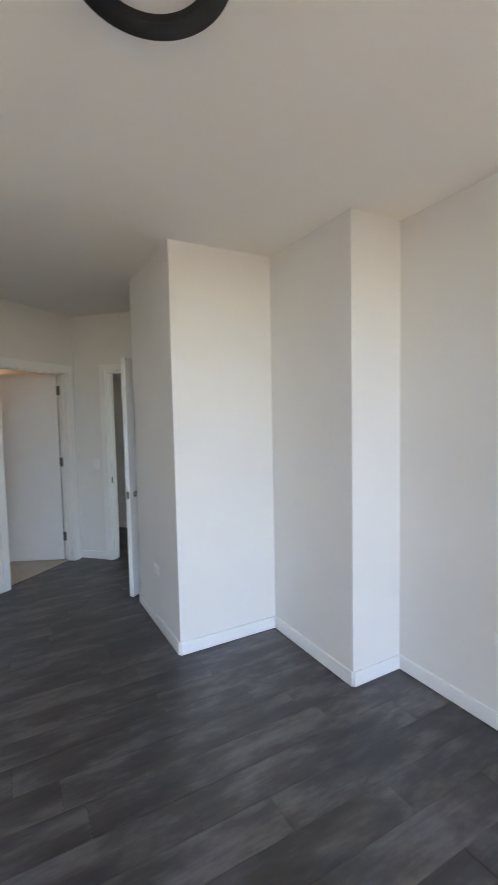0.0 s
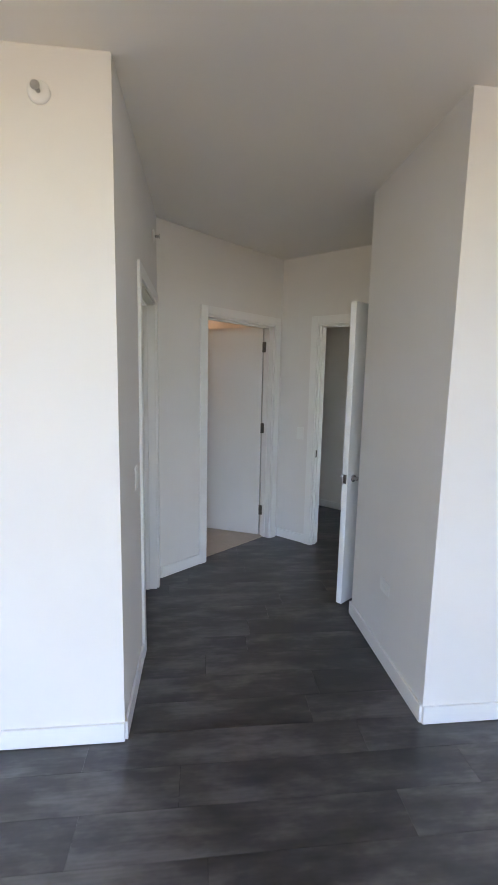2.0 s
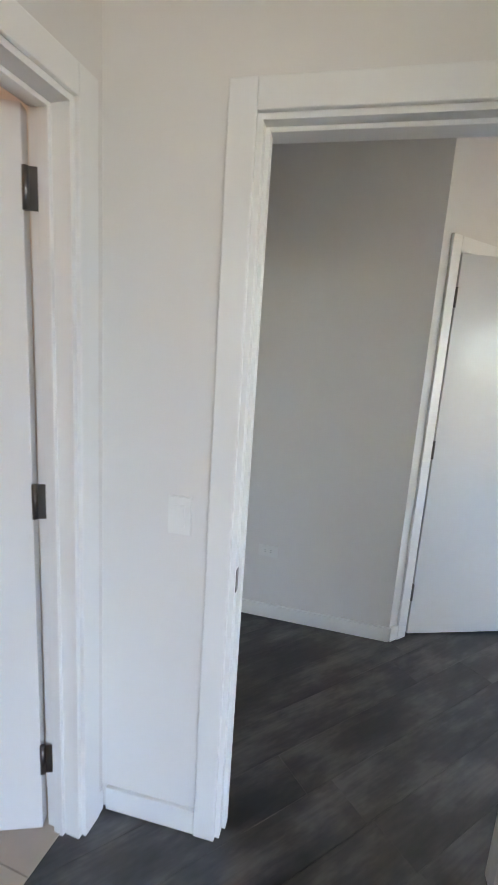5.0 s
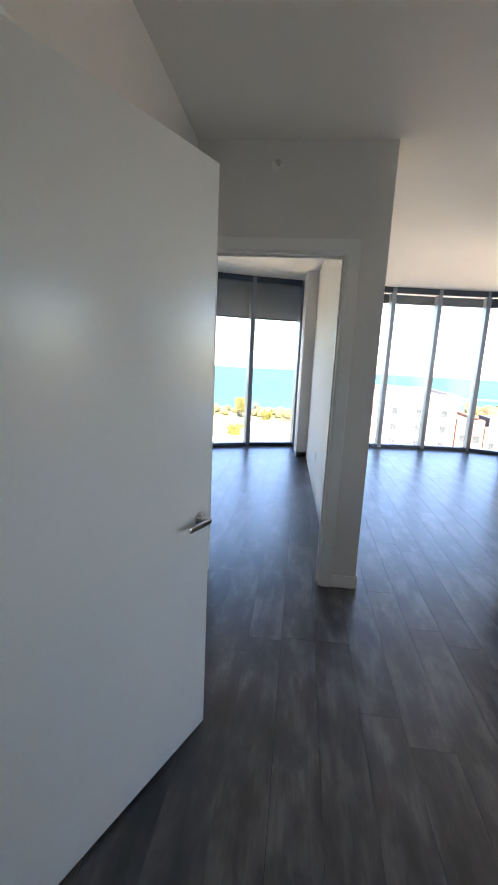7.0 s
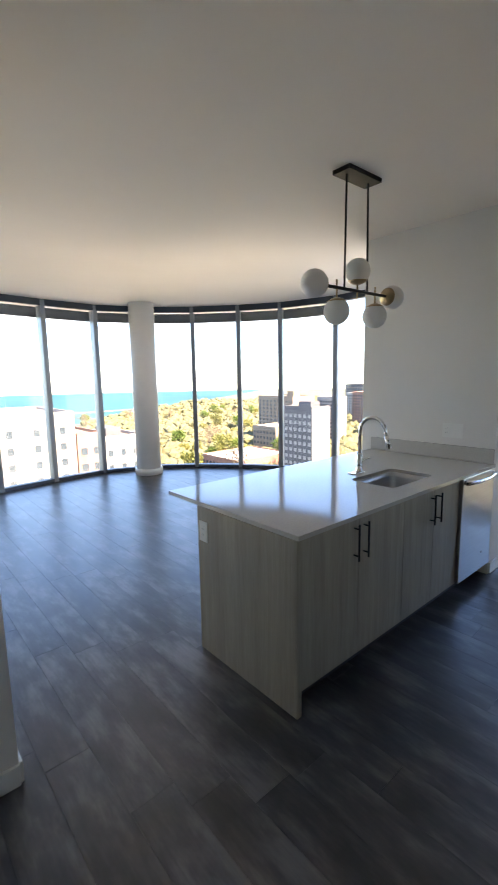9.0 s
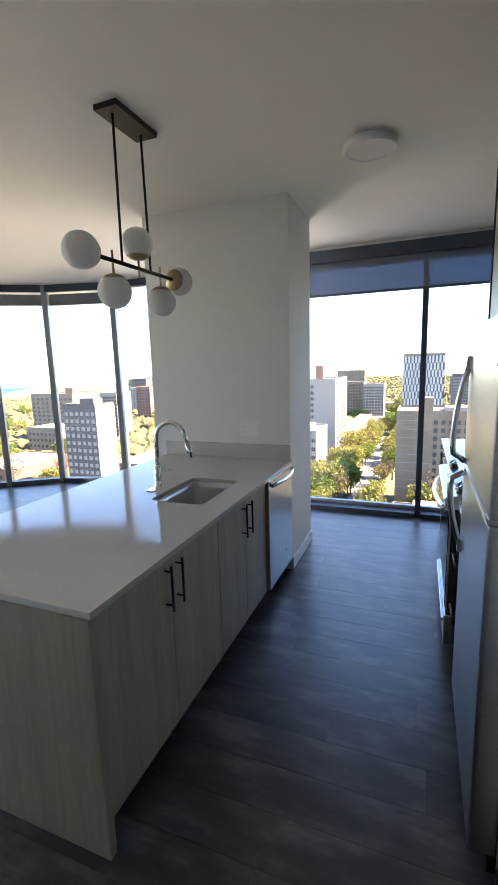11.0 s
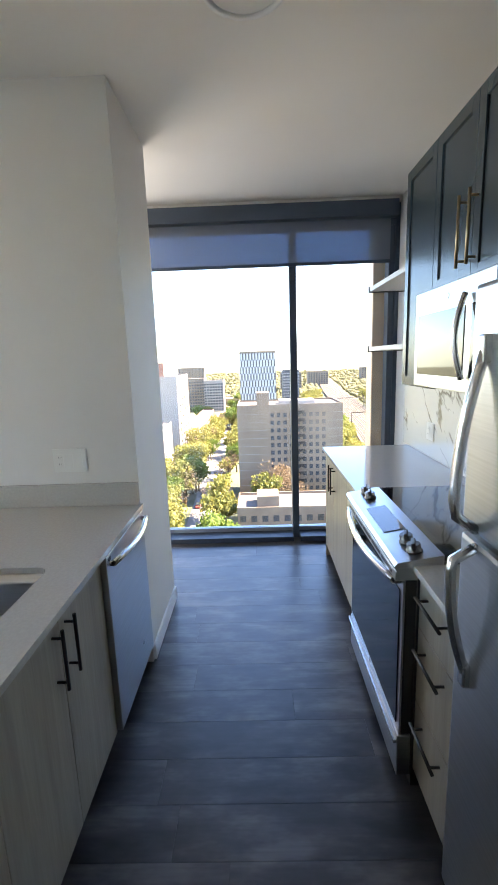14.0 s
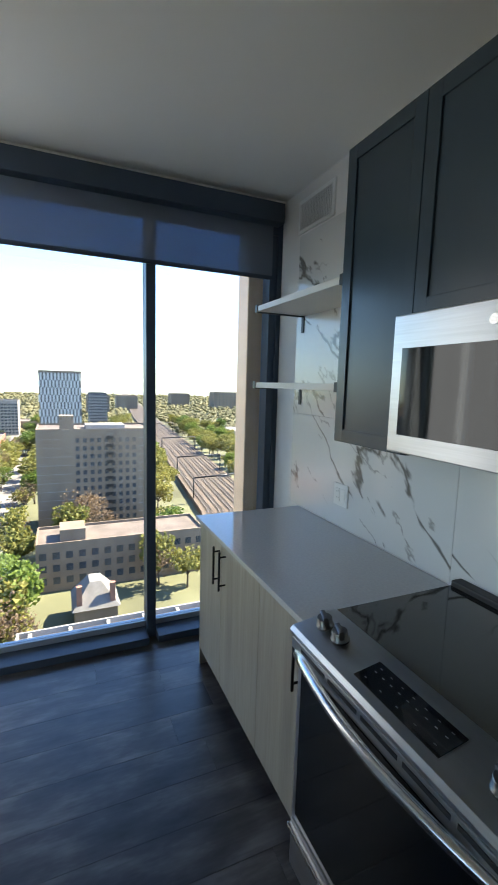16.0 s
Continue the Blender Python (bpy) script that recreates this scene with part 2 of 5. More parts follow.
def thing(name, base, label, category, group=""):
    """An Empty at the thing's base; its parts are built in world metres and hung under it."""
    ob = new(name)
    ob.location = base
    ob.empty_display_size = 0.1
    BASE[ob] = Vector(base)
    return tagged(ob, label, category, group)


def part(name, bm, mat, parent, label=""):
    b = BASE[parent]
    bmesh.ops.translate(bm, verts=bm.verts, vec=-b)
    ob = new(name, to_mesh(name, bm, mat))
    ob.parent = parent
    BASE[ob] = b
    if label:
        tagged(ob, label)
    return ob


def whole(name, bm, mat, label, category, group="", kind=""):
    """A thing of one mesh, with its origin at its lowest middle."""
    bm.verts.ensure_lookup_table()
    co = [v.co for v in bm.verts]
    b = Vector(((min(c.x for c in co) + max(c.x for c in co)) / 2, (min(c.y for c in co) + max(c.y for c in co)) / 2, min(c.z for c in co)))
    bmesh.ops.translate(bm, verts=bm.verts, vec=-b)
    ob = new(name, to_mesh(name, bm, mat))
    ob.location = b
    BASE[ob] = b
    return tagged(ob, label, category, group, kind)


def structure(name, bm, mat, label, category="wall"):
    ob = new(name, to_mesh(name, bm, mat))
    BASE[ob] = Vector((0, 0, 0))
    return tagged(ob, label, category, kind="structure")


def along(p, q):
    """Matrix with x along the plan line p to q, y to its left, z up."""
    a = math.atan2(q[1] - p[1], q[0] - p[0])
    return pose(p[0], p[1], 0, 0, 0, math.degrees(a))


H = 2.755


def wall_run(name, p, q, depth, openings, label, mat=None, z1=H):
    """A wall whose seen face runs from p to q; depth to the left of that line; openings (s0, s1, z0, z1)."""
    m = along(p, q)
    ln = math.hypot(q[0] - p[0], q[1] - p[1])
    bm = bmesh.new()
    y0, y1 = min(0, depth), max(0, depth)
    s = 0
    for a, b, c, d in openings:
        box(bm, s, y0, -0.02, a, y1, z1, m=m)
        box(bm, a, y0, d, b, y1, z1, m=m)
        if c > 0:
            box(bm, a, y0, -0.02, b, y1, c, m=m)
        s = b
    box(bm, s, y0, -0.02, ln, y1, z1, m=m)
    return structure(name, bm, mat or WALL, label)


def skirting(name, pts, parent_label="white painted baseboard along the wall"):
    """A baseboard along plan points, on the left of the line; each run its own bevelled board."""
    for k, (p, q) in enumerate(zip(pts, pts[1:])):
        m = along(p, q)
        ln = math.hypot(q[0] - p[0], q[1] - p[1])
        bm = boxed(0, 0, 0.004, ln, 0.014, 0.092, bevel=0.003, m=m)
        structure(name, bm, TRIM, parent_label, "baseboard")

# ---- shell of the flat ----
FACADE = [(-2.70, 7.95), (-1.86, 8.43), (-1.03, 8.90), (-0.28, 9.26), (0.51, 9.56), (1.255, 9.785), (2.035, 9.935), (2.825, 10.065), (3.645, 10.135), (4.415, 9.875),
          (5.055, 9.405), (5.585, 8.815), (5.985, 8.215), (6.25, 7.28), (6.24, 6.27), (6.12, 5.30), (5.96, 4.62)]
OUTLINE = [(-2.75, -4.7), (6.8, -4.7), (6.8, 2.40), (5.96, 2.40)] + FACADE[::-1]
structure("floor", prism(OUTLINE, -0.30, -0.003), JOINT, "dark slab under the plank floor", "floor")
structure("ceiling", prism([(x, y) for x, y in OUTLINE], H, H + 0.3), CEIL, "plain off-white painted ceiling", "ceiling")

# bedroom with the hall to its doors
wall_run("wall_bedroom_west", (2.62, -0.238), (2.62, -4.7), -0.12, [], "light grey painted wall of the bedroom")
wall_run("wall_hall_south", (2.50, -0.238), (1.006, -0.238), 0.12, [(0.535, 1.34, 0, 2.13)], "light grey painted hall wall with a closet door")
HC, BC, EX = (1.006, -0.238), (0.061, 0.879), (0.694, 0.72)
EXIT_END = (0.061 + 0.694 * 1.6, 0.879 + 0.72 * 1.6)
wall_run("wall_bath", HC, BC, 0.12, [(0.485, 1.36, 0, 2.135)], "light grey painted wall with the bathroom door")
E0 = (BC[0] - 2.8 * EX[0], BC[1] - 2.8 * EX[1])
wall_run("wall_exit", E0, EXIT_END, 0.12, [(2.8 + 0.405, 2.8 + 1.285, 0, 2.135)], "light grey painted wall with the bedroom door")
structure("wall_core", prism([(1.65, 1.14), (2.638, 1.14), (2.638, 1.903), (3.493, 1.903), (3.493, 2.289), (6.8, 2.289), (6.8, 2.40), (6.02, 2.40), (6.02, 2.495), (2.435, 2.495), (2.435, 3.08), (2.205, 3.08),
                              (EXIT_END[0] - 0.0864, EXIT_END[1] + 0.0833), EXIT_END, (1.65, 2.528)], -0.02, H), WALL, "light grey painted walls with stepped corners", "wall")
wall_run("wall_bedroom_south", (2.62, -4.58), (6.8, -4.58), -0.12, [], "light grey painted wall of the bedroom")
# corridor
OW = (-0.111, 2.529)
OW2 = (OW[0] - 2.3, OW[1] - 2.3 * 0.965)
wall_run("wall_corridor", OW2, OW, 0.12, [], "light grey painted corridor wall")
wall_run("wall_corridor_end", E0, OW2, 0.12, [], "light grey painted wall that ends the corridor")
wall_run("wall_closet", (OW[0], OW[1]), (-0.125, 4.745), 0.12, [(0.13, 1.03, 0, 2.155)], "light grey painted wall with a closet door")
# second bedroom
wall_run("wall_bedroom_door", (-2.75, 4.745), (1.03, 4.745), 0.12, [(2.72, 3.55, 0, 2.16)], "light grey painted wall with the second bedroom's door")
structure("wall_partition", prism([(0.872, 4.865), (1.03, 4.865), (0.90, 8.64), (0.735, 8.64)], -0.02, H), WALL, "light grey painted wall between bedroom and living room")
structure("wall_pilaster", prism([(0.575, 8.64), (0.90, 8.64), (0.90, 9.62), (0.60, 9.58), (0.53, 9.15)], -0.02, H), WALL, "light grey painted pilaster beside the window")
wall_run("wall_bedroom_side", (-2.63, 4.865), (-2.63, 8.4), 0.12, [], "light grey painted wall of the second bedroom")
# kitchen
structure("wall_pier", prism([(4.275, 4.243), (4.905, 4.243), (4.905, 5.425), (4.275, 5.425)], -0.02, H), WALL, "light grey painted pier beside the kitchen island")
# unseen outer walls, added to close the flat and keep daylight out
wall_run("wall_outer_west", (-2.75, -4.58), (-2.75, 8.1), 0.2, [], "unseen outer wall added to keep daylight out")
wall_run("wall_outer_south", (2.62, -4.58), (-2.75, -4.58), 0.12, [], "unseen outer wall added to keep daylight out")
# bathroom and closets behind the doors
wall_run("wall_bath_south", (1.0, -0.40), (-2.2, -1.2), -0.1, [], "beige bathroom wall", BATHTILE)
wall_run("wall_closet_back", (2.5, -1.75), (0.9, -1.75), 0.1, [], "light grey closet wall")
wall_run("wall_closet_side", (0.98, -0.42), (0.98, -1.75), -0.08, [], "light grey closet wall")
wall_run("wall_store_back", (-1.4, 2.4), (-1.4, 4.7), 0.1, [], "light grey closet wall")


def frame_of_door(p, q, s0, s1, head, depth, hinge_far=True):
    """White casing on both faces and a lined jamb with a stop."""
    m = along(p, q)
    w, d = 0.068, depth
    bm = bmesh.new()
    for y0, y1 in ((-0.016, 0.0), (d, d + 0.016)):
        box(bm, s0 - w, y0, 0.0, s0 + 0.004, y1, head + w, 0.004, m)
        box(bm, s1 - 0.004, y0, 0.0, s1 + w, y1, head + w, 0.004, m)
        box(bm, s0 + 0.004, y0, head - 0.004, s1 - 0.004, y1, head + w, 0.004, m)
    box(bm, s0, 0, 0, s0 + 0.018, d, head, 0, m)
    box(bm, s1 - 0.018, 0, 0, s1, d, head, 0, m)
    box(bm, s0 + 0.018, 0, head - 0.018, s1 - 0.018, d, head, 0, m)
    st = 0.05 if hinge_far else d - 0.05
    for a, b in ((s0 + 0.018, s0 + 0.03), (s1 - 0.03, s1 - 0.018)):
        box(bm, a, st - 0.017, 0, b, st + 0.017, head - 0.018, 0.002, m)
    box(bm, s0 + 0.03, st - 0.017, head - 0.03, s1 - 0.03, st + 0.017, head - 0.018, 0.002, m)
    return structure("door_frame", bm, TRIM, "white painted door casing and jamb", "door frame")


def lever(bm_list, x, z, y, sgn, m, toward):
    """Round rose, neck and flat lever on one face of a leaf."""
    bm = lathe([(0.026, 0), (0.027, 0.004), (0.026, 0.009), (0.012, 0.010), (0.011, 0.045)], (0, 0, 0), 24)
    bmesh.ops.transform(bm, matrix=m @ pose(x, y, z, -90 * sgn, 0, 0), verts=bm.verts)
    b2 = bmesh.new()
    xa, xb = sorted((x + 0.012 * -toward, x + 0.115 * toward))
    box(b2, xa, min(y + sgn * 0.038, y + sgn * 0.052), z - 0.010, xb, max(y + sgn * 0.038, y + sgn * 0.052), z + 0.010, 0.005, m)
    bm_list += [("lever_rose", bm), ("lever", b2)]


def door_leaf(name, hx, hy, ang, w, h, hinge_side, label, flip=1):
    """A flush leaf hung at (hx, hy), its width along ang degrees; the leaf's thickness on side flip."""
    m = pose(hx, hy, 0, 0, 0, ang)
    y0, y1 = sorted((0, flip * 0.044))
    bm = boxed(0.010, y0, 0.012, w, y1, h, bevel=0.002, m=m)
    ob = structure(name, bm, DOOR, label, "door")
    for z in (0.28, 1.13, 1.93):
        hb = bmesh.new()
        tube(hb, [m @ Vector((0.002, hinge_side, z - 0.05)), m @ Vector((0.002, hinge_side, z + 0.05))], 0.0085, 10)
        h0, h1 = sorted((hinge_side, hinge_side + (0.003 if hinge_side < 0 else -0.003)))
        box(hb, -0.030, h0, z - 0.05, 0.0, h1, z + 0.05, 0, m)
        box(hb, 0.004, h0 - 0.003, z - 0.05, 0.0095, max(y1, h1) if hinge_side > 0 else y0 + 0.032, z + 0.05, 0, m)
        part("hinge", hb, DULLSTEEL, ob, "satin steel butt hinge")
    got = []
    lever(got, w - 0.065, 0.935, y1, 1, m, -1)
    lever(got, w - 0.065, 0.935, y0, -1, m, -1)
    for nm, b in got:
        part("door_" + nm, b, CHROME, ob, "chrome lever handle")
    part("latch_plate", boxed(w - 0.0005, (y0 + y1) / 2 - 0.013, 0.90, w + 0.0015, (y0 + y1) / 2 + 0.013, 0.965, m=m), STEELH, ob, "steel latch plate")
    return ob


frame_of_door((2.50, -0.238), HC, 0.535, 1.34, 2.13, 0.12, False)
frame_of_door(HC, BC, 0.485, 1.36, 2.135, 0.12, False)
frame_of_door(E0, EXIT_END, 3.205, 4.085, 2.135, 0.12)
frame_of_door((OW[0], OW[1]), (-0.125, 4.745), 0.13, 1.03, 2.155, 0.12)
frame_of_door((-2.75, 4.745), (1.03, 4.745), 2.72, 3.55, 2.16, 0.12, False)
# closet door, swung into the closet
door_leaf("door_1", 1.182, -0.352, -88, 0.77, 2.11, 0.004, "white flush closet door standing open inwards", -1)
# bathroom door, swung in
bd = math.degrees(math.atan2(-0.912, -0.41))
door_leaf("door_2", 0.06, 0.70, bd, 0.83, 2.118, 0.004, "white flush bathroom door standing half open", -1)
# bedroom door, swung into the hall
ed = math.degrees(math.atan2(1.045 - 1.79, 1.522 - 0.945))
door_leaf("door_3", 0.945, 1.79, ed, 0.90, 2.135, -0.004, "white flush bedroom door standing open with chrome lever", 1)
# closet door in the corridor
cd = math.degrees(math.atan2(3.495 - 2.675, 0.26 + 0.105))
door_leaf("door_4", -0.105, 2.675, cd, 0.895, 2.145, -0.004, "white flush closet door standing ajar with chrome lever", 1)
# strike plate on the bedroom door's jamb
mx = along(E0, EXIT_END)
structure("door_strike", boxed(3.222, 0.012, 0.88, 3.2255, 0.042, 0.95, m=mx), DULLSTEEL, "steel strike plate on the jamb", "strike plate")

skirting("baseboard", [(2.62, -0.238), (2.62, -4.58)])
skirting("baseboard", [(2.035, -0.238), (2.62, -0.238)])
skirting("baseboard", [(1.65, 1.14), (1.65, 2.45)])
skirting("baseboard", [(6.7, 2.289), (3.493, 2.289), (3.493, 1.903), (2.638, 1.903), (2.638, 1.14), (1.636, 1.14)])
mb = along(HC, BC)
for a, b in ((0.02, 0.417), (1.428, 1.45)):
    p, q = mb @ Vector((a, 0, 0)), mb @ Vector((b, 0, 0))
    skirting("baseboard", [(q.x, q.y), (p.x, p.y)])
me_ = along(E0, EXIT_END)
p, q = me_ @ Vector((2.82, 0, 0)), me_ @ Vector((3.137, 0, 0))
skirting("baseboard", [(q.x, q.y), (p.x, p.y)])
p, q = me_ @ Vector((4.16, 0, 0)), me_ @ Vector((5.0, 0, 0))
skirting("baseboard", [(q.x, q.y), (p.x, p.y)])
skirting("baseboard", [(-0.1115, 2.592), OW, OW2])
skirting("baseboard", [(-0.125, 4.74), (-0.119, 3.63)])
skirting("baseboard", [(1.03, 4.866), (1.03, 4.745), (0.87, 4.745)])
skirting("baseboard", [(0.735, 8.64), (0.872, 4.865)])
skirting("baseboard", [(0.53, 9.15), (0.575, 8.64), (0.735, 8.64)])
skirting("baseboard", [(4.905, 5.425), (4.905, 4.243), (4.289, 4.243)])
skirting("baseboard", [(2.435, 3.08), (2.205, 3.08), (EXIT_END[0] - 0.0864, EXIT_END[1] + 0.0833)])


# ---- glazed facade ----
def glazed_bay(name, p, q, z0=0.0, z1=H, valance=True, post_depth=0.11, first=True, label="floor to ceiling window bay"):
    """One bay of the curtain wall from p to q: sill, head, pane and the post at p. Inside is on the right of p to q."""
    m = along(p, q)
    ln = math.hypot(q[0] - p[0], q[1] - p[1])
    ob = structure(name, boxed(-0.036, -0.090, z0, 0.036, 0.06, z1, bevel=0.004, m=m), POST, label, "window")
    part("window_sill", boxed(0.036, -0.06, z0, ln - 0.036, 0.06, 0.055, bevel=0.004, m=m), FRAME, ob)
    part("window_head", boxed(0.036, -0.05, H - 0.09, ln - 0.036, 0.06, H, m=m), FRAME, ob)
    part("mullion_cover", boxed(-0.016, -0.103, 0.055, 0.016, -0.0905, H - 0.25, bevel=0.002, m=m), ALU, ob, "grey aluminium mullion cap")
    g = part("pane", boxed(0.036, 0.012, 0.055, ln - 0.036, 0.024, H - 0.09, m=m), GLASS, ob, "clear window glass")
    g.visible_shadow = False
    return ob


N = 0
for k, (p, q) in enumerate(zip(FACADE, FACADE[1:])):
    N += 1
    glazed_bay("window_%d" % N, q, p)
# rolled-up blinds in their dark boxes along the living room
for k in range(5, 13):
    p, q = FACADE[k + 1], FACADE[k]
    m = along(p, q)
    ln = math.hypot(q[0] - p[0], q[1] - p[1])
    structure("soffit", boxed(-0.02, -0.215, H - 0.095, ln + 0.02, -0.001, H + 0.001, m=m), CEIL, "off-white ceiling edge above the blinds", "ceiling")
    whole("blind_box", boxed(-0.045, -0.20, H - 0.245, ln + 0.045, -0.125, H - 0.096, bevel=0.003, m=m), FRAME, "dark blue-grey roller blind box at the ceiling", "blind", "blind boxes along the facade")
# bedroom blind half lowered
for k in range(1, 4):
    p, q = FACADE[k + 1], FACADE[k]
    m = along(p, q)
    ln = math.hypot(q[0] - p[0], q[1] - p[1])
    bl = thing("roller_blind", (*((Vector(p) + Vector(q)) / 2), H - 0.62), "grey roller blind lowered a little way", "blind", "bedroom blinds")
    part("blind_box", boxed(-0.01, -0.19, H - 0.07, ln + 0.01, -0.08, H - 0.001, bevel=0.003, m=m), FRAME, bl)
    part("fabric", boxed(0.0, -0.115, H - 0.62, ln, -0.113, H - 0.07, m=m), SHADEG, bl, "grey blind fabric")
    part("hem_bar", boxed(0.0, -0.12, H - 0.645, ln, -0.108, H - 0.62, bevel=0.003, m=m), FRAME, bl)

# kitchen window
KX = 5.93
for nm, a, b in (("window_20", 2.50, 3.335), ("window_21", 3.335, 4.62)):
    m = along((KX, a), (KX, b))
    ln = b - a
    ob = structure(nm, boxed(-0.028, -0.05, 0, 0.028, 0.06, H, bevel=0.004, m=m), FRAME, "floor to ceiling kitchen window with a dark frame", "window")
    part("window_sill", boxed(0.028, -0.06, 0.0, ln - 0.028, 0.145, 0.045, bevel=0.004, m=m), FRAME, ob)
    part("sill_cap", boxed(0.028, -0.055, 0.045, ln - 0.028, 0.0, 0.080, bevel=0.004, m=m), ALU, ob, "pale aluminium sill bar")
    part("window_head", boxed(0.028, -0.05, 2.555, ln - 0.028, 0.06, H, m=m), FRAME, ob)
    g = part("pane", boxed(0.028, -0.030, 0.080, ln - 0.028, -0.018, 2.555, m=m), GLASS, ob, "clear window glass")
    g.visible_shadow = False
structure("window_trim", boxed(5.88, 2.496, 0.0, 5.985, 2.575, H - 0.001, bevel=0.004), FRAME, "dark jamb at the window's end", "window frame")
structure("facade_fin", boxed(6.04, 2.44, -1.0, 6.22, 2.655, H + 0.2, bevel=0.01), plain("tan_panel", (0.50, 0.36, 0.25), 0.5), "tan facade fin outside the kitchen window", "fin")
structure("soffit", boxed(5.84, 2.4955, 2.716, 5.88, 4.66, H + 0.001), CEIL, "off-white ceiling edge above the kitchen blind", "ceiling")
kb = thing("roller_blind", (5.82, 3.5, 2.28), "dark roller blind lowered a little over the kitchen window", "blind")
part("blind_box", boxed(5.775, 2.535, 2.600, 5.865, 4.60, 2.715, bevel=0.004), FRAME, kb, "dark blue blind box")
part("fabric", boxed(5.850, 2.575, 2.300, 5.852, 4.58, 2.601), SHADE, kb, "dark see-through blind fabric")
part("hem_bar", boxed(5.844, 2.575, 2.276, 5.858, 4.58, 2.300, bevel=0.003), FRAME, kb)
# the bedroom's own window, behind where the walk begins
for k in range(4):
    y = -4.5 + k * 1.68
    glazed_bay("window_%d" % (22 + k), (6.75, y), (6.75, y + 1.68))

# round column
col = thing("column", (4.19, 9.56, 0), "round white plastered column on a low plinth ring", "column")
part("shaft", lathe([(0.20, 0.0), (0.20, H)], (4.19, 9.56, 0), 48), TRIM, col)
part("plinth", lathe([(0.225, 0.0), (0.225, 0.09), (0.215, 0.10), (0.199, 0.10)], (4.19, 9.56, 0), 48), TRIM, col)


# ---- kitchen ----
def bar_pull(parent, p, q, off, r=0.0055, mat=None):
    """A straight bar handle between p and q, on two posts that go back by off."""
    p, q, off = Vector(p), Vector(q), Vector(off)
    d = (q - p).normalized()
    bm = tubed([p, q], r)
    for s in (p + d * 0.025, q - d * 0.025):
        tube(bm, [s, s + off], r * 0.8, 8)
    return part("handle", bm, mat or BLACK, parent, "black bar handle" if mat is None else "brass bar handle")


CT = 0.885  # counter height
# island cabinets: end panel, two-door units
def cabinet_unit(name, x0, x1, yf, yb, z0, z1, doors, label, group, front, toe=True, body=None):
    """A base unit whose doors lie on y = yf; front is -1 when it faces -y, 1 when it faces +y."""
    ob = thing(name, ((x0 + x1) / 2, (yf + yb) / 2, 0), label, "cabinet", group)
    ya, yc = sorted((yf - front * 0.02, yb))
    part("body", boxed(x0 + 0.001, ya, z0, x1 - 0.001, yc, z1), body or OAKGREY, ob)
    if toe:
        t0, t1 = sorted((yf - front * 0.075, yf - front * 0.09))
        part("toe_kick", boxed(x0, t0, 0.0, x1, t1, z0 - 0.001), BLACKP, ob, "black toe kick")
    for a, b, c, d, hx, hz in doors:
        y0, y1 = sorted((yf - front * 0.019, yf))
        dr = part("door", boxed(a + 0.0015, y0, c, b - 0.0015, y1, d, bevel=0.0012), OAKGREY, ob)
        if hx is not None:
            yh = yf + front * 0.032
            bar_pull(dr, (hx, yh, hz - 0.096), (hx, yh, hz + 0.096), (0, -front * 0.032, 0))
    return ob


YI = 4.256
isl = [(2.108, 3.005, [(2.108, 2.562, 0.105, CT - 0.028, 2.520, 0.737), (2.562, 3.005, 0.105, CT - 0.028, 2.603, 0.737)]),
       (3.005, 3.720, [(3.005, 3.362, 0.105, CT - 0.028, 3.318, 0.735), (3.362, 3.720, 0.105, CT - 0.028, 3.402, 0.735)])]
cabinet_unit("base_cabinet", 2.108, 3.005, YI, 4.976, 0.105, CT - 0.024, isl[0][2], "grey oak laminate island cabinet with black bar pulls", "island cabinets", -1)
cabinet_unit("sink_cabinet", 3.005, 3.720, YI, 4.976, 0.105, 0.62, isl[1][2], "grey oak laminate sink cabinet with black bar pulls", "island cabinets", -1)
whole("end_panel", boxed(2.074, 4.236, 0.0, 2.106, 4.997, CT - 0.024, bevel=0.0015), OAKGREY, "grey oak laminate panel that ends the island", "panel")
whole("back_panel", boxed(2.1065, 4.977, 0.0, 4.273, 4.997, CT - 0.024), OAKGREY, "grey oak laminate back of the island", "panel")
# countertop with the cut-out for the sink
SX0, SX1, SY0, SY1 = 3.095, 3.605, 4.385, 4.710
cx0, cx1, cy0, cy1 = 2.080, 4.2745, 4.232, 5.315
outer = [(cx0, cy0), (cx1, cy0), (cx1, cy1), (cx0, cy1)]
rr = 0.045
inner = []
for (ix, iy, a0) in ((SX1 - rr, SY1 - rr, 0), (SX0 + rr, SY1 - rr, 90), (SX0 + rr, SY0 + rr, 180), (SX1 - rr, SY0 + rr, 270)):
    for k in range(6):
        a = radians(a0 + 18 * k)
        inner.append((ix + rr * math.cos(a), iy + rr * math.sin(a)))


def slab_with_hole(outer, inner, z0, z1):
    """A flat slab with a rounded hole, edges eased."""
    bm = bmesh.new()
    rings = {}
    for z in (z0, z1):
        vo = [bm.verts.new((x, y, z)) for x, y in outer]
        vi = [bm.verts.new((x, y, z)) for x, y in inner]
        es = [bm.edges.new((r[k], r[(k + 1) % len(r)])) for r in (vo, vi) for k in range(len(r))]
        bmesh.ops.triangle_fill(bm, edges=es, use_beauty=True, use_dissolve=False)
        rings[z] = (vo, vi)
    for w in (0, 1):
        a, b = rings[z0][w], rings[z1][w]
        for k in range(len(a)):
            j = (k + 1) % len(a)
            bm.faces.new((a[k], a[j], b[j], b[k]))
    return bm


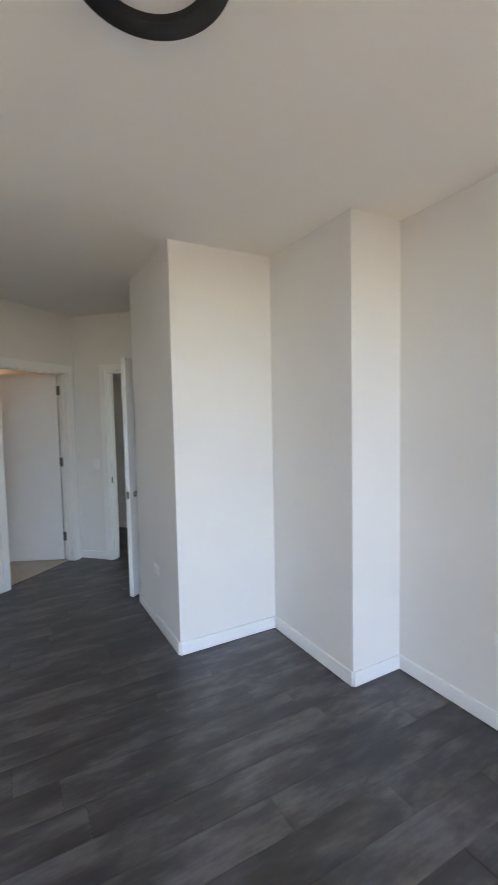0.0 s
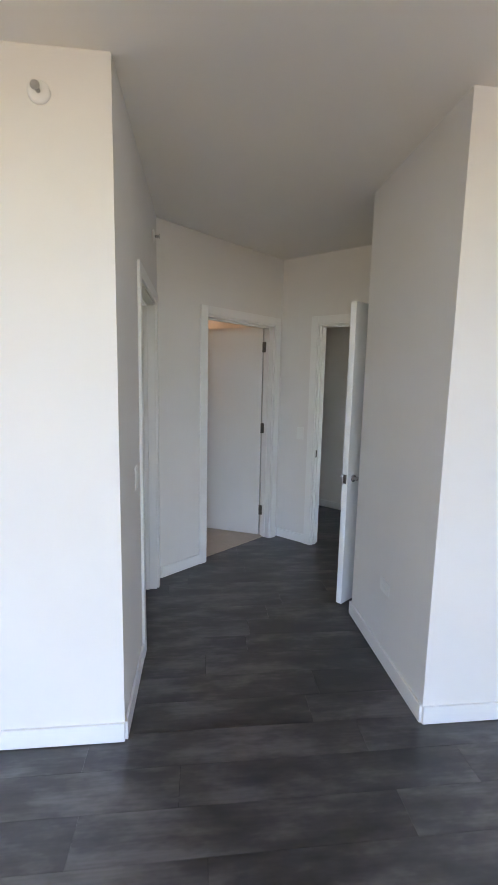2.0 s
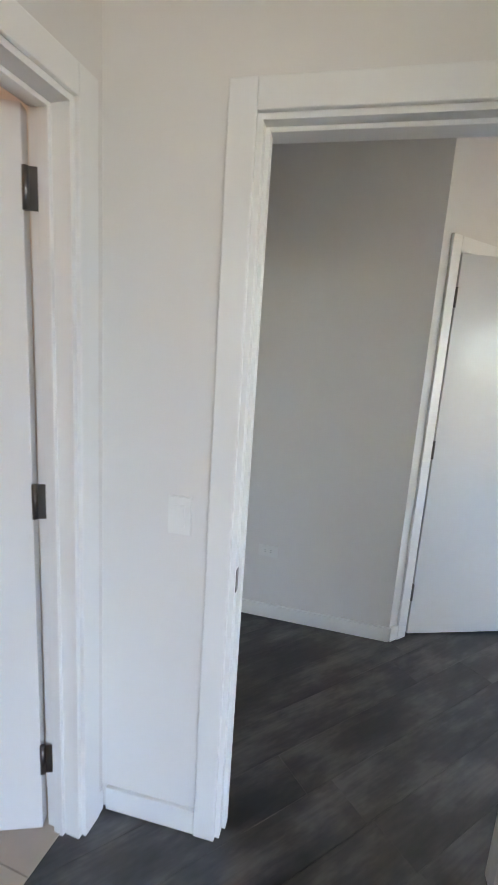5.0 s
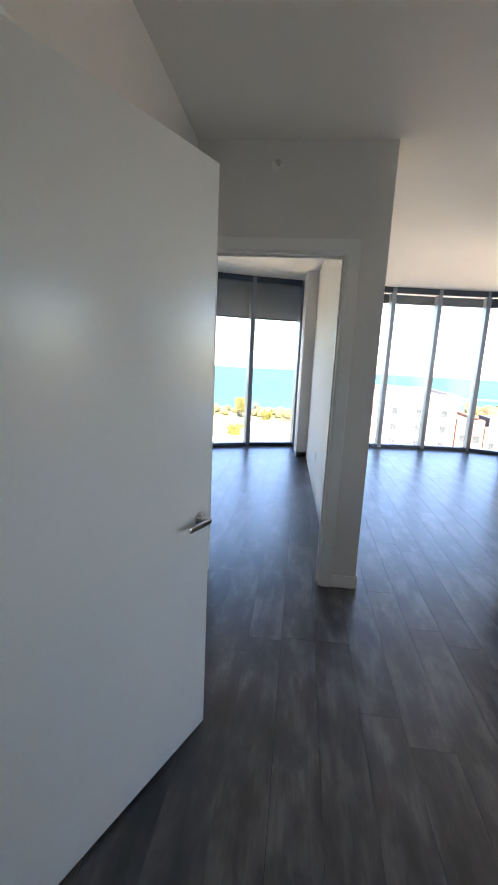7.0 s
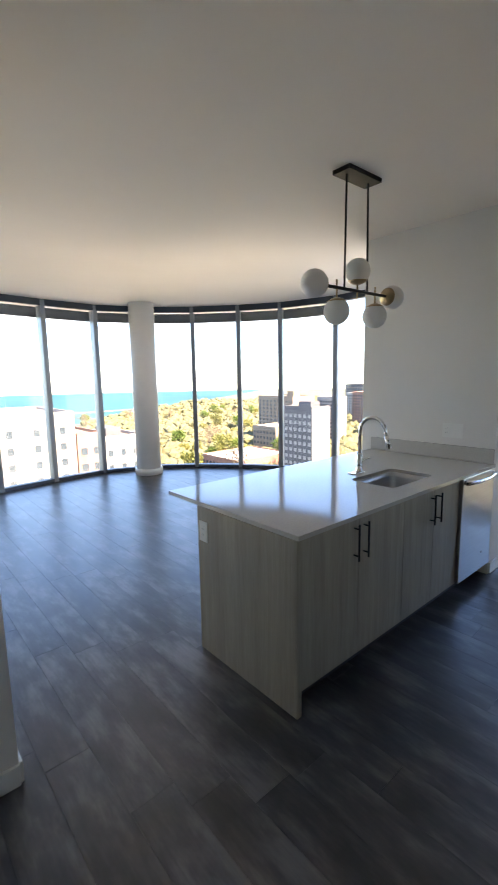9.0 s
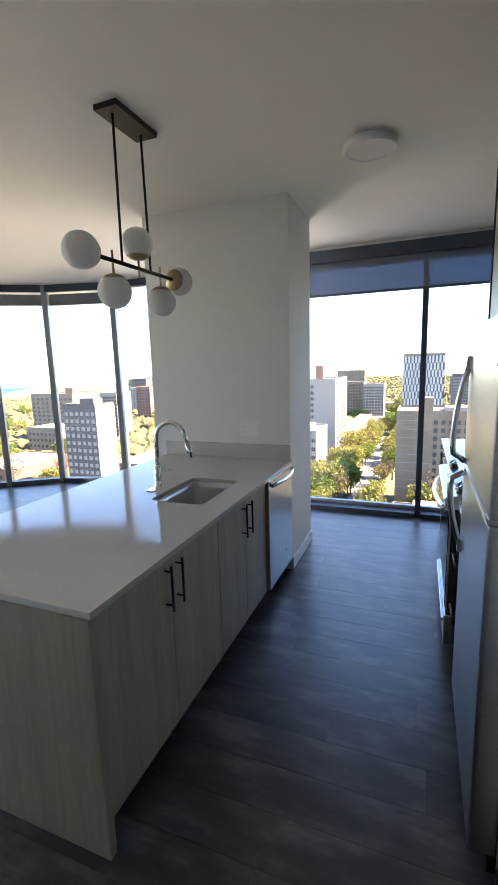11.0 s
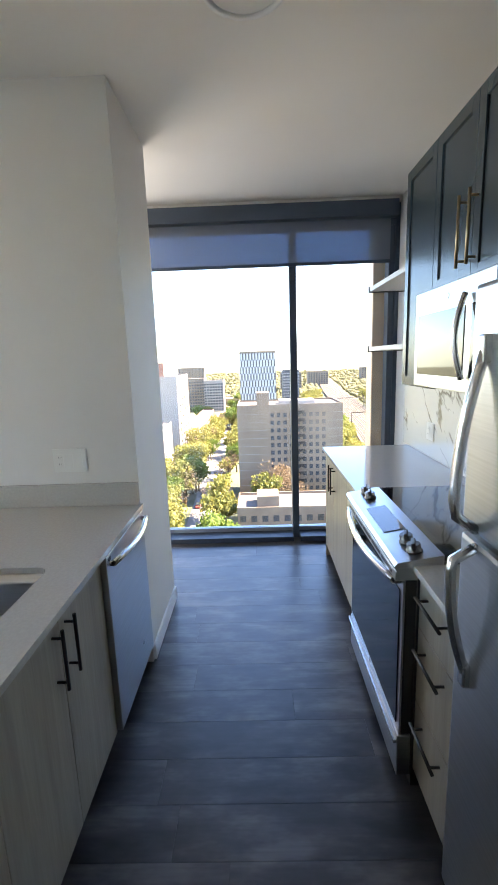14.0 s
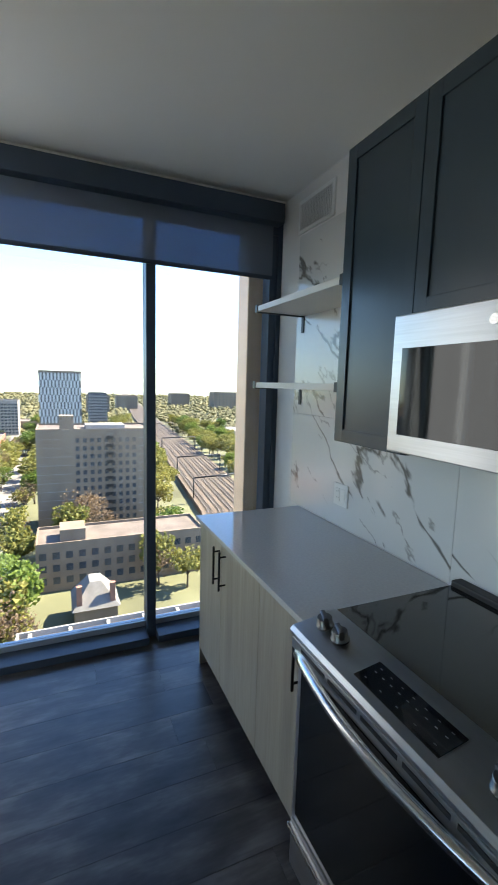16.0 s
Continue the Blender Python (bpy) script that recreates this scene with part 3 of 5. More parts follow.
whole("countertop", slab_with_hole(outer, inner, CT - 0.023, CT), QUARTZ, "warm grey quartz island countertop with a sink cut-out", "countertop")
whole("backsplash", boxed(4.255, 4.245, CT + 0.0005, 4.2745, 5.315, CT + 0.112, bevel=0.0015), QUARTZ, "low warm grey quartz upstand against the pier", "backsplash")


def sink():
    ob = thing("kitchen_sink", ((SX0 + SX1) / 2, (SY0 + SY1) / 2, 0.63), "brushed steel undermount sink in the island", "sink")
    bm = bmesh.new()
    loops = []
    for grow, z in ((0.012, CT - 0.0245), (-0.006, CT - 0.026), (-0.012, CT - 0.06), (-0.02, 0.69), (-0.045, 0.662), (-0.10, 0.658)):
        ring = []
        mx_, my_ = (SX0 + SX1) / 2, (SY0 + SY1) / 2
        for x, y in inner:
            fx = ((SX1 - SX0) / 2 + grow) / ((SX1 - SX0) / 2)
            fy = ((SY1 - SY0) / 2 + grow) / ((SY1 - SY0) / 2)
            ring.append(bm.verts.new((mx_ + (x - mx_) * fx, my_ + (y - my_) * fy, z)))
        loops.append(ring)
    for a, b in zip(loops, loops[1:]):
        for k in range(len(a)):
            j = (k + 1) % len(a)
            bm.faces.new((a[k], a[j], b[j], b[k])).smooth = True
    bm.faces.new(loops[-1])
    part("basin", bm, STEEL, ob)
    part("drain", lathe([(0.045, 0.6585), (0.045, 0.661), (0.03, 0.6605), (0.03, 0.659)], (3.35, 4.55, 0), 24), STEELH, ob, "steel drain ring")
    return ob


sink()


def faucet(x, y):
    ob = thing("faucet", (x, y, CT), "chrome gooseneck faucet with a pull-down spray", "faucet")
    part("base_plate", lathe([(0.030, CT + 0.0005), (0.030, CT + 0.006), (0.024, CT + 0.012), (0.021, CT + 0.05), (0.021, CT + 0.13), (0.015, CT + 0.14)], (x, y, 0), 24), CHROME, ob)
    pts = [(x, y, CT + 0.13), (x, y, CT + 0.28)]
    for k in range(1, 13):
        a = radians(180 - 15 * k)
        pts.append((x + 0.02 * k / 12, y - 0.095 - 0.095 * math.cos(a), CT + 0.30 + 0.095 * math.sin(a)))
    pts.append((x + 0.022, y - 0.195, CT + 0.275))
    part("spout", tubed(pts, 0.0125, 16), CHROME, ob)
    part("spray_head", tubed([(x + 0.022, y - 0.195, CT + 0.278), (x + 0.024, y - 0.205, CT + 0.235), (x + 0.026, y - 0.216, CT + 0.185)], [0.0135, 0.017, 0.019], 16), CHROME, ob)
    part("spray_button", tubed([(x + 0.010, y - 0.222, CT + 0.225), (x + 0.010, y - 0.226, CT + 0.195)], 0.006, 8), BLACKP, ob, "black spray button")
    part("lever", tubed([(x + 0.018, y, CT + 0.075), (x + 0.05, y - 0.01, CT + 0.085), (x + 0.075, y - 0.045, CT + 0.10)], [0.010, 0.008, 0.006], 12), CHROME, ob)
    part("escutcheon", boxed(x - 0.10, y - 0.028, CT + 0.0005, x + 0.03, y + 0.028, CT + 0.006, bevel=0.003), CHROME, ob)
    return ob


faucet(3.335, 4.80)


def wall_plate(name, m, gangs, label, group=""):
    """A switch or socket plate; m puts its back on the wall, x along, z up, -y outwards."""
    w = 0.072 + 0.046 * (len(gangs) - 1)
    b = m @ Vector((0, 0, 0))
    ob = thing(name, b, label, "socket" if "d" in gangs else "switch", group)
    part("plate", boxed(-w / 2, -0.006, -0.058, w / 2, 0, 0.058, bevel=0.002, m=m), PLASTIC, ob)
    for k, gk in enumerate(gangs):
        cx = (k - (len(gangs) - 1) / 2) * 0.046
        part("insert", boxed(cx - 0.0165, -0.0085, -0.033, cx + 0.0165, -0.006, 0.033, bevel=0.001, m=m), PLASTIC, ob)
        if gk == "d":
            for z in (-0.017, 0.017):
                for dx in (-0.006, 0.006):
                    part("slot", boxed(cx + dx - 0.001, -0.0092, z - 0.004, cx + dx + 0.001, -0.0085, z + 0.004, m=m), SLOT, ob)
    return ob


def on_wall(x, y, z, face_deg):
    """Pose of a plate whose outward side looks along face_deg (0 is -y)."""
    return pose(x, y, z, 0, 0, face_deg)


wall_plate("switch_plate", on_wall(4.274, 4.569, 1.115, -90), "dss", "white wall plate with a socket and two switches on the pier")
wall_plate("island_outlet", on_wall(2.0735, 4.937, 0.725, -90), "d", "white socket on the island's end panel")


def lying_plate(name, x, y, z, ang, label):
    m = pose(x, y, z, 0, 0, ang) @ pose(0, 0, 0, 0, 90, 0)
    return wall_plate(name, m, "d", label, "low wall sockets")


lying_plate("wall_socket", 2.155, 1.1395, 0.45, 0, "white socket low on the hall wall")
lying_plate("wall_socket", 4.165, 2.2885, 0.47, 0, "white socket low on the bedroom wall")
ow_ang = math.degrees(math.atan2(OW[1] - OW2[1], OW[0] - OW2[0]))
lying_plate("wall_socket", -0.643, 2.0155, 0.435, ow_ang, "white socket low on the corridor wall")
e_ang = math.degrees(math.atan2(EX[1], EX[0]))
sp = along(E0, EXIT_END) @ Vector((2.8 + 0.249, -0.0002, 1.10))
wall_plate("light_switch", pose(sp.x, sp.y, sp.z, 0, 0, e_ang), "s", "white light switch beside the bedroom door", "light switches")
wall_plate("light_switch", on_wall(2.185, -0.2378, 1.10, 180), "s", "white light switch beside the closet door", "light switches")
wall_plate("wall_socket", on_wall(0.800, 6.9, 0.42, -90 + 2), "d", "white socket low on the second bedroom wall")


def sprinkler(x, y, z, ang):
    ob = thing("sprinkler", (x, y, z), "small white sidewall fire sprinkler high on the wall", "sprinkler", "fire sprinklers")
    m = pose(x, y, z, 90, 0, 0) if ang is None else pose(x, y, z, 0, 0, ang) @ pose(0, 0, 0, 90, 0, 0)
    for nm, prof, mat in (("escutcheon", [(0.040, 0.0), (0.040, 0.006), (0.030, 0.012), (0.012, 0.013)], TRIM), ("head", [(0.009, 0.012), (0.009, 0.04), (0.016, 0.042), (0.016, 0.045)], STEELH)):
        bm = lathe(prof, (0, 0, 0), 20)
        bmesh.ops.transform(bm, matrix=m, verts=bm.verts)
        part(nm, bm, mat, ob)
    return ob


sprinkler(2.6205, -0.49, 2.60, 90)
sprinkler(1.25, -0.2375, 2.55, 180)
sprinkler(0.357, 4.7445, 2.625, 0)


# dishwasher
def dishwasher():
    x0, x1, y = 3.722, 4.270, YI
    ob = thing("dishwasher", (3.99, 4.5, 0), "stainless steel dishwasher with a bowed bar handle", "dishwasher")
    part("body", boxed(x0 + 0.004, y + 0.02, 0.08, x1 - 0.004, 4.85, CT - 0.026), BLACKP, ob, "dark dishwasher body")
    d = part("door", boxed(x0 + 0.003, y - 0.022, 0.105, x1 - 0.003, y + 0.018, CT - 0.028, bevel=0.004), STEEL, ob)
    pts = [(x0 + 0.02 + (x1 - x0 - 0.06) * k / 10, y - 0.024 - 0.050 * math.sin(math.pi * (0.12 + 0.76 * k / 10)), CT - 0.058) for k in range(11)]
    bm = tubed(pts, 0.013, 14)
    for e in (pts[0], pts[-1]):
        tube(bm, [e, (e[0], y - 0.02, CT - 0.058)], 0.011, 10)
    part("handle", bm, STEELH, d, "polished bowed handle")
    part("badge", lathe([(0.010, 0.0), (0.010, 0.002)], (4.10, y - 0.0235, 0.24), 20, "y"), STEELH, d)
    part("vent", boxed(x0 + 0.02, y - 0.0235, 0.83, x0 + 0.05, y - 0.0215, 0.845), BLACKP, d)
    part("toe_kick", boxed(x0, y + 0.075, 0.0, x1, y + 0.09, 0.079), BLACKP, ob)


dishwasher()

# south run: base units, counters
YS = 3.130
units = [(4.338, 4.728, [(4.338, 4.728, 0.10, CT - 0.03, 4.392, 0.715)]),
         (4.728, 5.496, [(4.728, 5.166, 0.10, CT - 0.03, 5.115, 0.725), (5.166, 5.496, 0.10, CT - 0.03, 5.197, 0.725)])]
for x0, x1, doors in units:
    cabinet_unit("base_cabinet", x0, x1, YS, 2.51, 0.10, CT - 0.025, doors, "grey oak laminate base cabinet with black bar pulls", "south base cabinets", 1)
whole("end_panel", boxed(5.497, 2.51, 0.0, 5.512, YS, CT - 0.025), OAKGREY, "grey oak laminate panel that ends the counter run", "panel")
whole("countertop", boxed(4.334, 2.5035, CT - 0.023, 5.522, 3.156, CT, bevel=0.002), QUARTZ, "grey quartz countertop beside the window", "countertop")
ob = thing("drawer_cabinet", (3.40, 2.8, 0), "grey oak laminate cabinet with three drawers and black pulls", "cabinet")
part("body", boxed(3.262, 2.51, 0.10, 3.548, YS - 0.02, CT - 0.025), OAKGREY, ob)
part("toe_kick", boxed(3.262, YS - 0.09, 0, 3.548, YS - 0.075, 0.099), BLACKP, ob)
for z0, z1 in ((0.103, 0.385), (0.389, 0.665), (0.669, CT - 0.03)):
    dr = part("drawer", boxed(3.265, YS - 0.019, z0, 3.545, YS, z1, bevel=0.0012), OAKGREY, ob)
    zc = z1 - 0.055
    bar_pull(dr, (3.31, YS + 0.032, zc), (3.50, YS + 0.032, zc), (0, -0.032, 0))
whole("countertop", boxed(3.258, 2.5035, CT - 0.023, 3.552, 3.152, CT, bevel=0.002), QUARTZ, "grey quartz countertop between range and refrigerator", "countertop")


# range
def kitchen_range():
    x0, x1 = 3.550, 4.328
    RT = CT + 0.022  # the range stands a little over the counters
    ob = thing("range", ((x0 + x1) / 2, 2.85, 0), "stainless steel slide-in electric range with a black glass top", "range")
    part("body", boxed(x0, 2.52, 0.02, x1, 3.135, RT - 0.012), BLACKP, ob, "black range sides")
    part("cooktop", boxed(x0 - 0.001, 2.555, RT - 0.011, x1 + 0.001, 3.052, RT + 0.008, bevel=0.002), GLOSSBLACK, ob, "black ceramic glass cooktop")
    part("rear_vent", boxed(x0, 2.507, RT - 0.012, x1, 2.556, RT + 0.028, bevel=0.006), BLACKP, ob)
    # sloped control fascia
    prof = [(3.053, RT + 0.012), (3.205, RT - 0.012), (3.215, RT - 0.024), (3.205, RT - 0.045), (3.053, RT - 0.045)]
    bm = bmesh.new()
    a = [bm.verts.new((x0 - 0.002, y, z)) for y, z in prof]
    b = [bm.verts.new((x1 + 0.002, y, z)) for y, z in prof]
    bm.faces.new(a)
    bm.faces.new(b[::-1])
    for k in range(5):
        j = (k + 1) % 5
        bm.faces.new((a[k], b[k], b[j], a[j]))
    fas = part("control_panel", bm, STEEL, ob, "brushed steel control fascia")
    tilt = math.degrees(math.atan2(-0.024, 0.152))

    def on_fascia(x, y):
        return pose(x, y, RT + 0.012 - (y - 3.053) * 0.158, tilt, 0, 0)
    part("display", boxed(-0.135, -0.042, 0.0006, 0.135, 0.042, 0.003, bevel=0.001, m=on_fascia(3.93, 3.138)), GLOSSBLACK, fas, "black glass touch display")
    for r_, n_ in ((-0.026, 7), (-0.008, 9), (0.024, 5)):
        for k in range(n_):
            x = -0.11 + 0.22 * k / (n_ - 1)
            part("display_mark", boxed(x - 0.004, r_ - 0.001, 0.003, x + 0.004, r_ + 0.001, 0.0032, m=on_fascia(3.93, 3.138)), SLOT, fas)
    for kx in (4.272, 4.195, 3.690, 3.612):
        kb_ = lathe([(0.027, 0.0006), (0.027, 0.006), (0.023, 0.008), (0.023, 0.026), (0.021, 0.029)], (0, 0, 0), 28)
        box(kb_, -0.007, -0.024, 0.012, 0.007, 0.024, 0.038, 0.003)
        bmesh.ops.transform(kb_, matrix=on_fascia(kx, 3.128) @ pose(0, 0, 0, 0, 0, 70), verts=kb_.verts)
        part("knob", kb_, DULLSTEEL, fas, "brushed steel knob")
    part("vent_strip", boxed(x0 + 0.004, 3.136, RT - 0.077, x1 - 0.004, 3.209, RT - 0.046), STEEL, ob)
    for k in range(5):
        xa = x0 + 0.045 + k * 0.138
        part("vent_slot", boxed(xa, 3.2085, RT - 0.068, xa + 0.122, 3.2105, RT - 0.056), BLACKP, ob)
    d = part("oven_door", boxed(x0 + 0.003, 3.137, 0.235, x1 - 0.003, 3.174, RT - 0.078, bevel=0.004), BLACKP, ob)
    part("door_frame", boxed(x0 + 0.003, 3.1742, 0.235, x1 - 0.003, 3.182, RT - 0.078, bevel=0.002), STEEL, d, "stainless steel oven door frame")
    part("door_glass", boxed(x0 + 0.028, 3.182, 0.262, x1 - 0.028, 3.1865, RT - 0.125, bevel=0.001), OVENBLACK, d, "black oven window")
    pts = [(x0 + 0.03 + (x1 - x0 - 0.06) * k / 14, 3.185 + 0.062 * math.sin(math.pi * (0.10 + 0.80 * k / 14)), RT - 0.088) for k in range(15)]
    bm = tubed(pts, 0.0145, 14)
    for e in (pts[0], pts[-1]):
        tube(bm, [e, (e[0], 3.183, RT - 0.088)], 0.012, 10)
    part("handle", bm, STEELH, d, "bowed steel oven handle")
    part("drawer", boxed(x0 + 0.003, 3.137, 0.06, x1 - 0.003, 3.186, 0.228, bevel=0.005), STEEL, ob)
    part("drawer_lip", boxed(x0 + 0.003, 3.186, 0.197, x1 - 0.003, 3.200, 0.214, bevel=0.004), STEELH, ob)
    part("badge", lathe([(0.011, 0.0), (0.011, 0.002)], (3.93, 3.1865, 0.248), 20, "y"), STEELH, ob)
    for k in (0, 1):
        part("foot", lathe([(0.018, 0.0), (0.018, 0.021)], (x0 + 0.05 + k * 0.67, 3.05, 0), 12), BLACKP, ob)


kitchen_range()


# refrigerator
def refrigerator():
    x0, x1, yb, yf = 2.445, 3.228, 2.53, 3.072
    ob = thing("refrigerator", (2.86, 2.85, 0), "stainless steel top-freezer refrigerator with tall bowed handles", "refrigerator")
    GREY = plain("fridge_side_grey", (0.30, 0.30, 0.30), 0.45, 0.2)
    part("body", boxed(x0 + 0.004, yb, 0.03, x1 - 0.004, yf, 1.708, bevel=0.004), GREY, ob, "grey cabinet sides")
    up = part("freezer_door", boxed(x0, yf + 0.008, 1.158, x1, yf + 0.088, 1.715, bevel=0.012), STEEL, ob)
    lo = part("fridge_door", boxed(x0, yf + 0.008, 0.075, x1, yf + 0.088, 1.140, bevel=0.012), STEEL, ob)
    part("gasket", boxed(x0 + 0.01, yf, 0.08, x1 - 0.01, yf + 0.0085, 1.70), BLACKP, ob)
    part("middle_hinge", boxed(x0 + 0.004, yf + 0.02, 1.141, x0 + 0.06, yf + 0.09, 1.157, bevel=0.002), STEELH, ob)
    part("base_grille", boxed(x0 + 0.01, yf - 0.02, 0.005, x1 - 0.01, yf + 0.03, 0.07), BLACKP, ob)
    for door, za, zb, ztip in ((up, 1.172, 1.575, 1.575), (lo, 1.126, 0.80, 0.80)):
        pts = []
        for k in range(13):
            u = k / 12
            y = yf + 0.092 + 0.050 * (1 - (abs(u - 0.12) / 0.88) ** 2.2 if u > 0.12 else 1 - ((0.12 - u) / 0.12) ** 2)
            pts.append((x1 - 0.075, y, za + (zb - za) * u))
        bm = tubed(pts, 0.0125, 12)
        tube(bm, [pts[0], (pts[0][0], yf + 0.086, za)], 0.012, 10)
        z0_, z1_ = sorted((ztip - 0.03, ztip + 0.03))
        box(bm, x1 - 0.090, yf + 0.086, z0_, x1 - 0.060, yf + 0.105, z1_, 0.005)
        part("handle", bm, STEELH, door, "bowed steel handle")
    part("badge", lathe([(0.019, 0.0), (0.018, 0.003)], (2.478, yf + 0.0885, 1.590), 24, "y"), STEELH, up)
    part("hinge_cover", boxed(x0 + 0.01, yf - 0.05, 1.709, x0 + 0.07, yf + 0.06, 1.733, bevel=0.004), BLACKP, ob)


refrigerator()
# cabinet over the refrigerator
ob = thing("over_fridge_cabinet", (2.86, 2.8, 1.745), "grey oak laminate cabinet over the refrigerator with dark side panel", "cabinet")
part("body", boxed(2.452, 2.51, 1.765, 3.236, 3.074, 2.53), OAKGREY, ob)
part("side_panel", boxed(3.238, 2.51, 1.715, 3.256, 3.10, 2.532, bevel=0.001), NAVY, ob, "dark blue side panel")
for a, b in ((2.454, 2.792), (2.796, 3.234)):
    part("door", boxed(a, 3.075, 1.747, b, 3.095, 2.528, bevel=0.0012), OAKGREY, ob)


# wall cabinets
def shaker_door(parent, x0, x1, z0, z1, y, handle=None):
    d = part("door", boxed(x0 + 0.0015, y - 0.006, z0 + 0.0015, x1 - 0.0015, y, z1 - 0.0015), NAVY, parent)
    w = 0.052
    for a, b, c, e in ((x0 + 0.0015, x0 + w, z0 + 0.0015, z1 - 0.0015), (x1 - w, x1 - 0.0015, z0 + 0.0015, z1 - 0.0015), (x0 + w, x1 - w, z0 + 0.0015, z0 + w), (x0 + w, x1 - w, z1 - w, z1 - 0.0015)):
        part("frame_board", boxed(a, y + 0.0002, c, b, y + 0.0075, e, bevel=0.0012), NAVY, d)
    if handle:
        bar_pull(d, (handle, y + 0.045, z0 + 0.05), (handle, y + 0.045, z0 + 0.31), (0, -0.032, 0), 0.006, BRASS)
    return d


YU = 2.820
for x0, x1, z0, z1, doors, lab in ((4.330, 4.714, 1.40, 2.487, [(4.330, 4.714, None)], "tall slate blue shaker wall cabinet"),
                                   (3.556, 4.329, 1.837, 2.487, [(3.966, 4.329, 4.008), (3.556, 3.966, 3.924)], "slate blue shaker wall cabinet over the microwave"),
                                   (3.262, 3.555, 1.40, 2.487, [(3.262, 3.555, 3.50)], "narrow slate blue shaker wall cabinet")):
    ob = thing("wall_cabinet", ((x0 + x1) / 2, 2.65, z0), lab, "cabinet", "wall cabinets")
    part("body", boxed(x0, 2.506, z0, x1, YU - 0.007, z1), NAVY, ob)
    for a, b, hnd in doors:
        shaker_door(ob, a, b, z0, z1, YU, hnd)


def microwave():
    x0, x1, z0, z1, y = 3.562, 4.322, 1.422, 1.832, 2.900
    ob = thing("microwave", ((x0 + x1) / 2, 2.7, z0), "stainless steel over-the-range microwave with a dark window", "microwave")
    part("body", boxed(x0, 2.506, z0, x1, y - 0.03, z1, bevel=0.002), STEEL, ob)
    d = part("door", boxed(x0, y - 0.029, z0, x1, y, z1, bevel=0.004), STEEL, ob)
    part("window", boxed(x0 + 0.268, y, z0 + 0.055, x1 - 0.042, y + 0.003, z1 - 0.098, bevel=0.001), MIRRORBLACK, d, "black mirror-like window")
    part("keypad", boxed(x0 + 0.02, y, z0 + 0.055, x0 + 0.215, y + 0.003, z1 - 0.098, bevel=0.001), GLOSSBLACK, d, "black keypad")
    pts = [(x0 + 0.243, y + 0.004 + 0.042 * math.sin(math.pi * (0.08 + 0.84 * k / 10)), z0 + 0.05 + 0.30 * k / 10) for k in range(11)]
    bm = tubed(pts, 0.0105, 12)
    part("handle", bm, STEELH, d, "curved steel handle")
    part("badge", lathe([(0.013, 0.0), (0.013, 0.002)], (3.985, y + 0.0005, z1 - 0.048), 20, "y"), STEELH, d)
    part("bottom_grille", boxed(x0 + 0.06, 2.56, z0 - 0.006, x1 - 0.06, y - 0.06, z0 + 0.001), BLACKP, ob)


microwave()

# marble slab tiles behind the counter
MARBLE, n, l, b = material("veined_marble")
v = coords(n, l, (1, 1, 1))
info = n.new("ShaderNodeObjectInfo")
sh = n.new("ShaderNodeVectorMath")
sh.operation = "ADD"
sc = n.new("ShaderNodeVectorMath")
sc.operation = "SCALE"
cmb = n.new("ShaderNodeCombineXYZ")
for k in range(3):
    l.new(info.outputs["Random"], cmb.inputs[k])
l.new(cmb.outputs[0], sc.inputs[0])
sc.inputs["Scale"].default_value = 19.0
l.new(v, sh.inputs[0])
l.new(sc.outputs[0], sh.inputs[1])
rotm = n.new("ShaderNodeMapping")
rotm.inputs["Rotation"].default_value = (0, radians(42), 0)
l.new(sh.outputs[0], rotm.inputs["Vector"])
longm = n.new("ShaderNodeMapping")
longm.inputs["Scale"].default_value = (0.8, 1.0, 2.2)
l.new(rotm.outputs[0], longm.inputs["Vector"])


def vein(scale, seed, w0, w1, dark):
    """White with thin broken veins where a warped noise crosses its middle."""
    mp = n.new("ShaderNodeVectorMath")
    mp.operation = "ADD"
    mp.inputs[1].default_value = (seed, seed * 2, seed * 3)
    l.new(longm.outputs[0], mp.inputs[0])
    f = noise_node(n, l, mp.outputs[0], scale, 5, 0.5, 0.2)
    d = n.new("ShaderNodeMath")
    d.operation = "SUBTRACT"
    d.inputs[1].default_value = 0.5
    l.new(f, d.inputs[0])
    a_ = n.new("ShaderNodeMath")
    a_.operation = "ABSOLUTE"
    l.new(d.outputs[0], a_.inputs[0])
    gate = noise_node(n, l, mp.outputs[0], scale * 1.3, 2)
    g2 = n.new("ShaderNodeMapRange")
    g2.inputs["From Min"].default_value, g2.inputs["From Max"].default_value = 0.46, 0.66
    g2.inputs["To Min"].default_value, g2.inputs["To Max"].default_value = 0.0, 0.10
    l.new(gate, g2.inputs["Value"])
    ad = n.new("ShaderNodeMath")
    l.new(a_.outputs[0], ad.inputs[0])
    l.new(g2.outputs[0], ad.inputs[1])
    return ramp(n, l, ad.outputs[0], [(w0, dark), (w1, (0.84, 0.84, 0.83))])


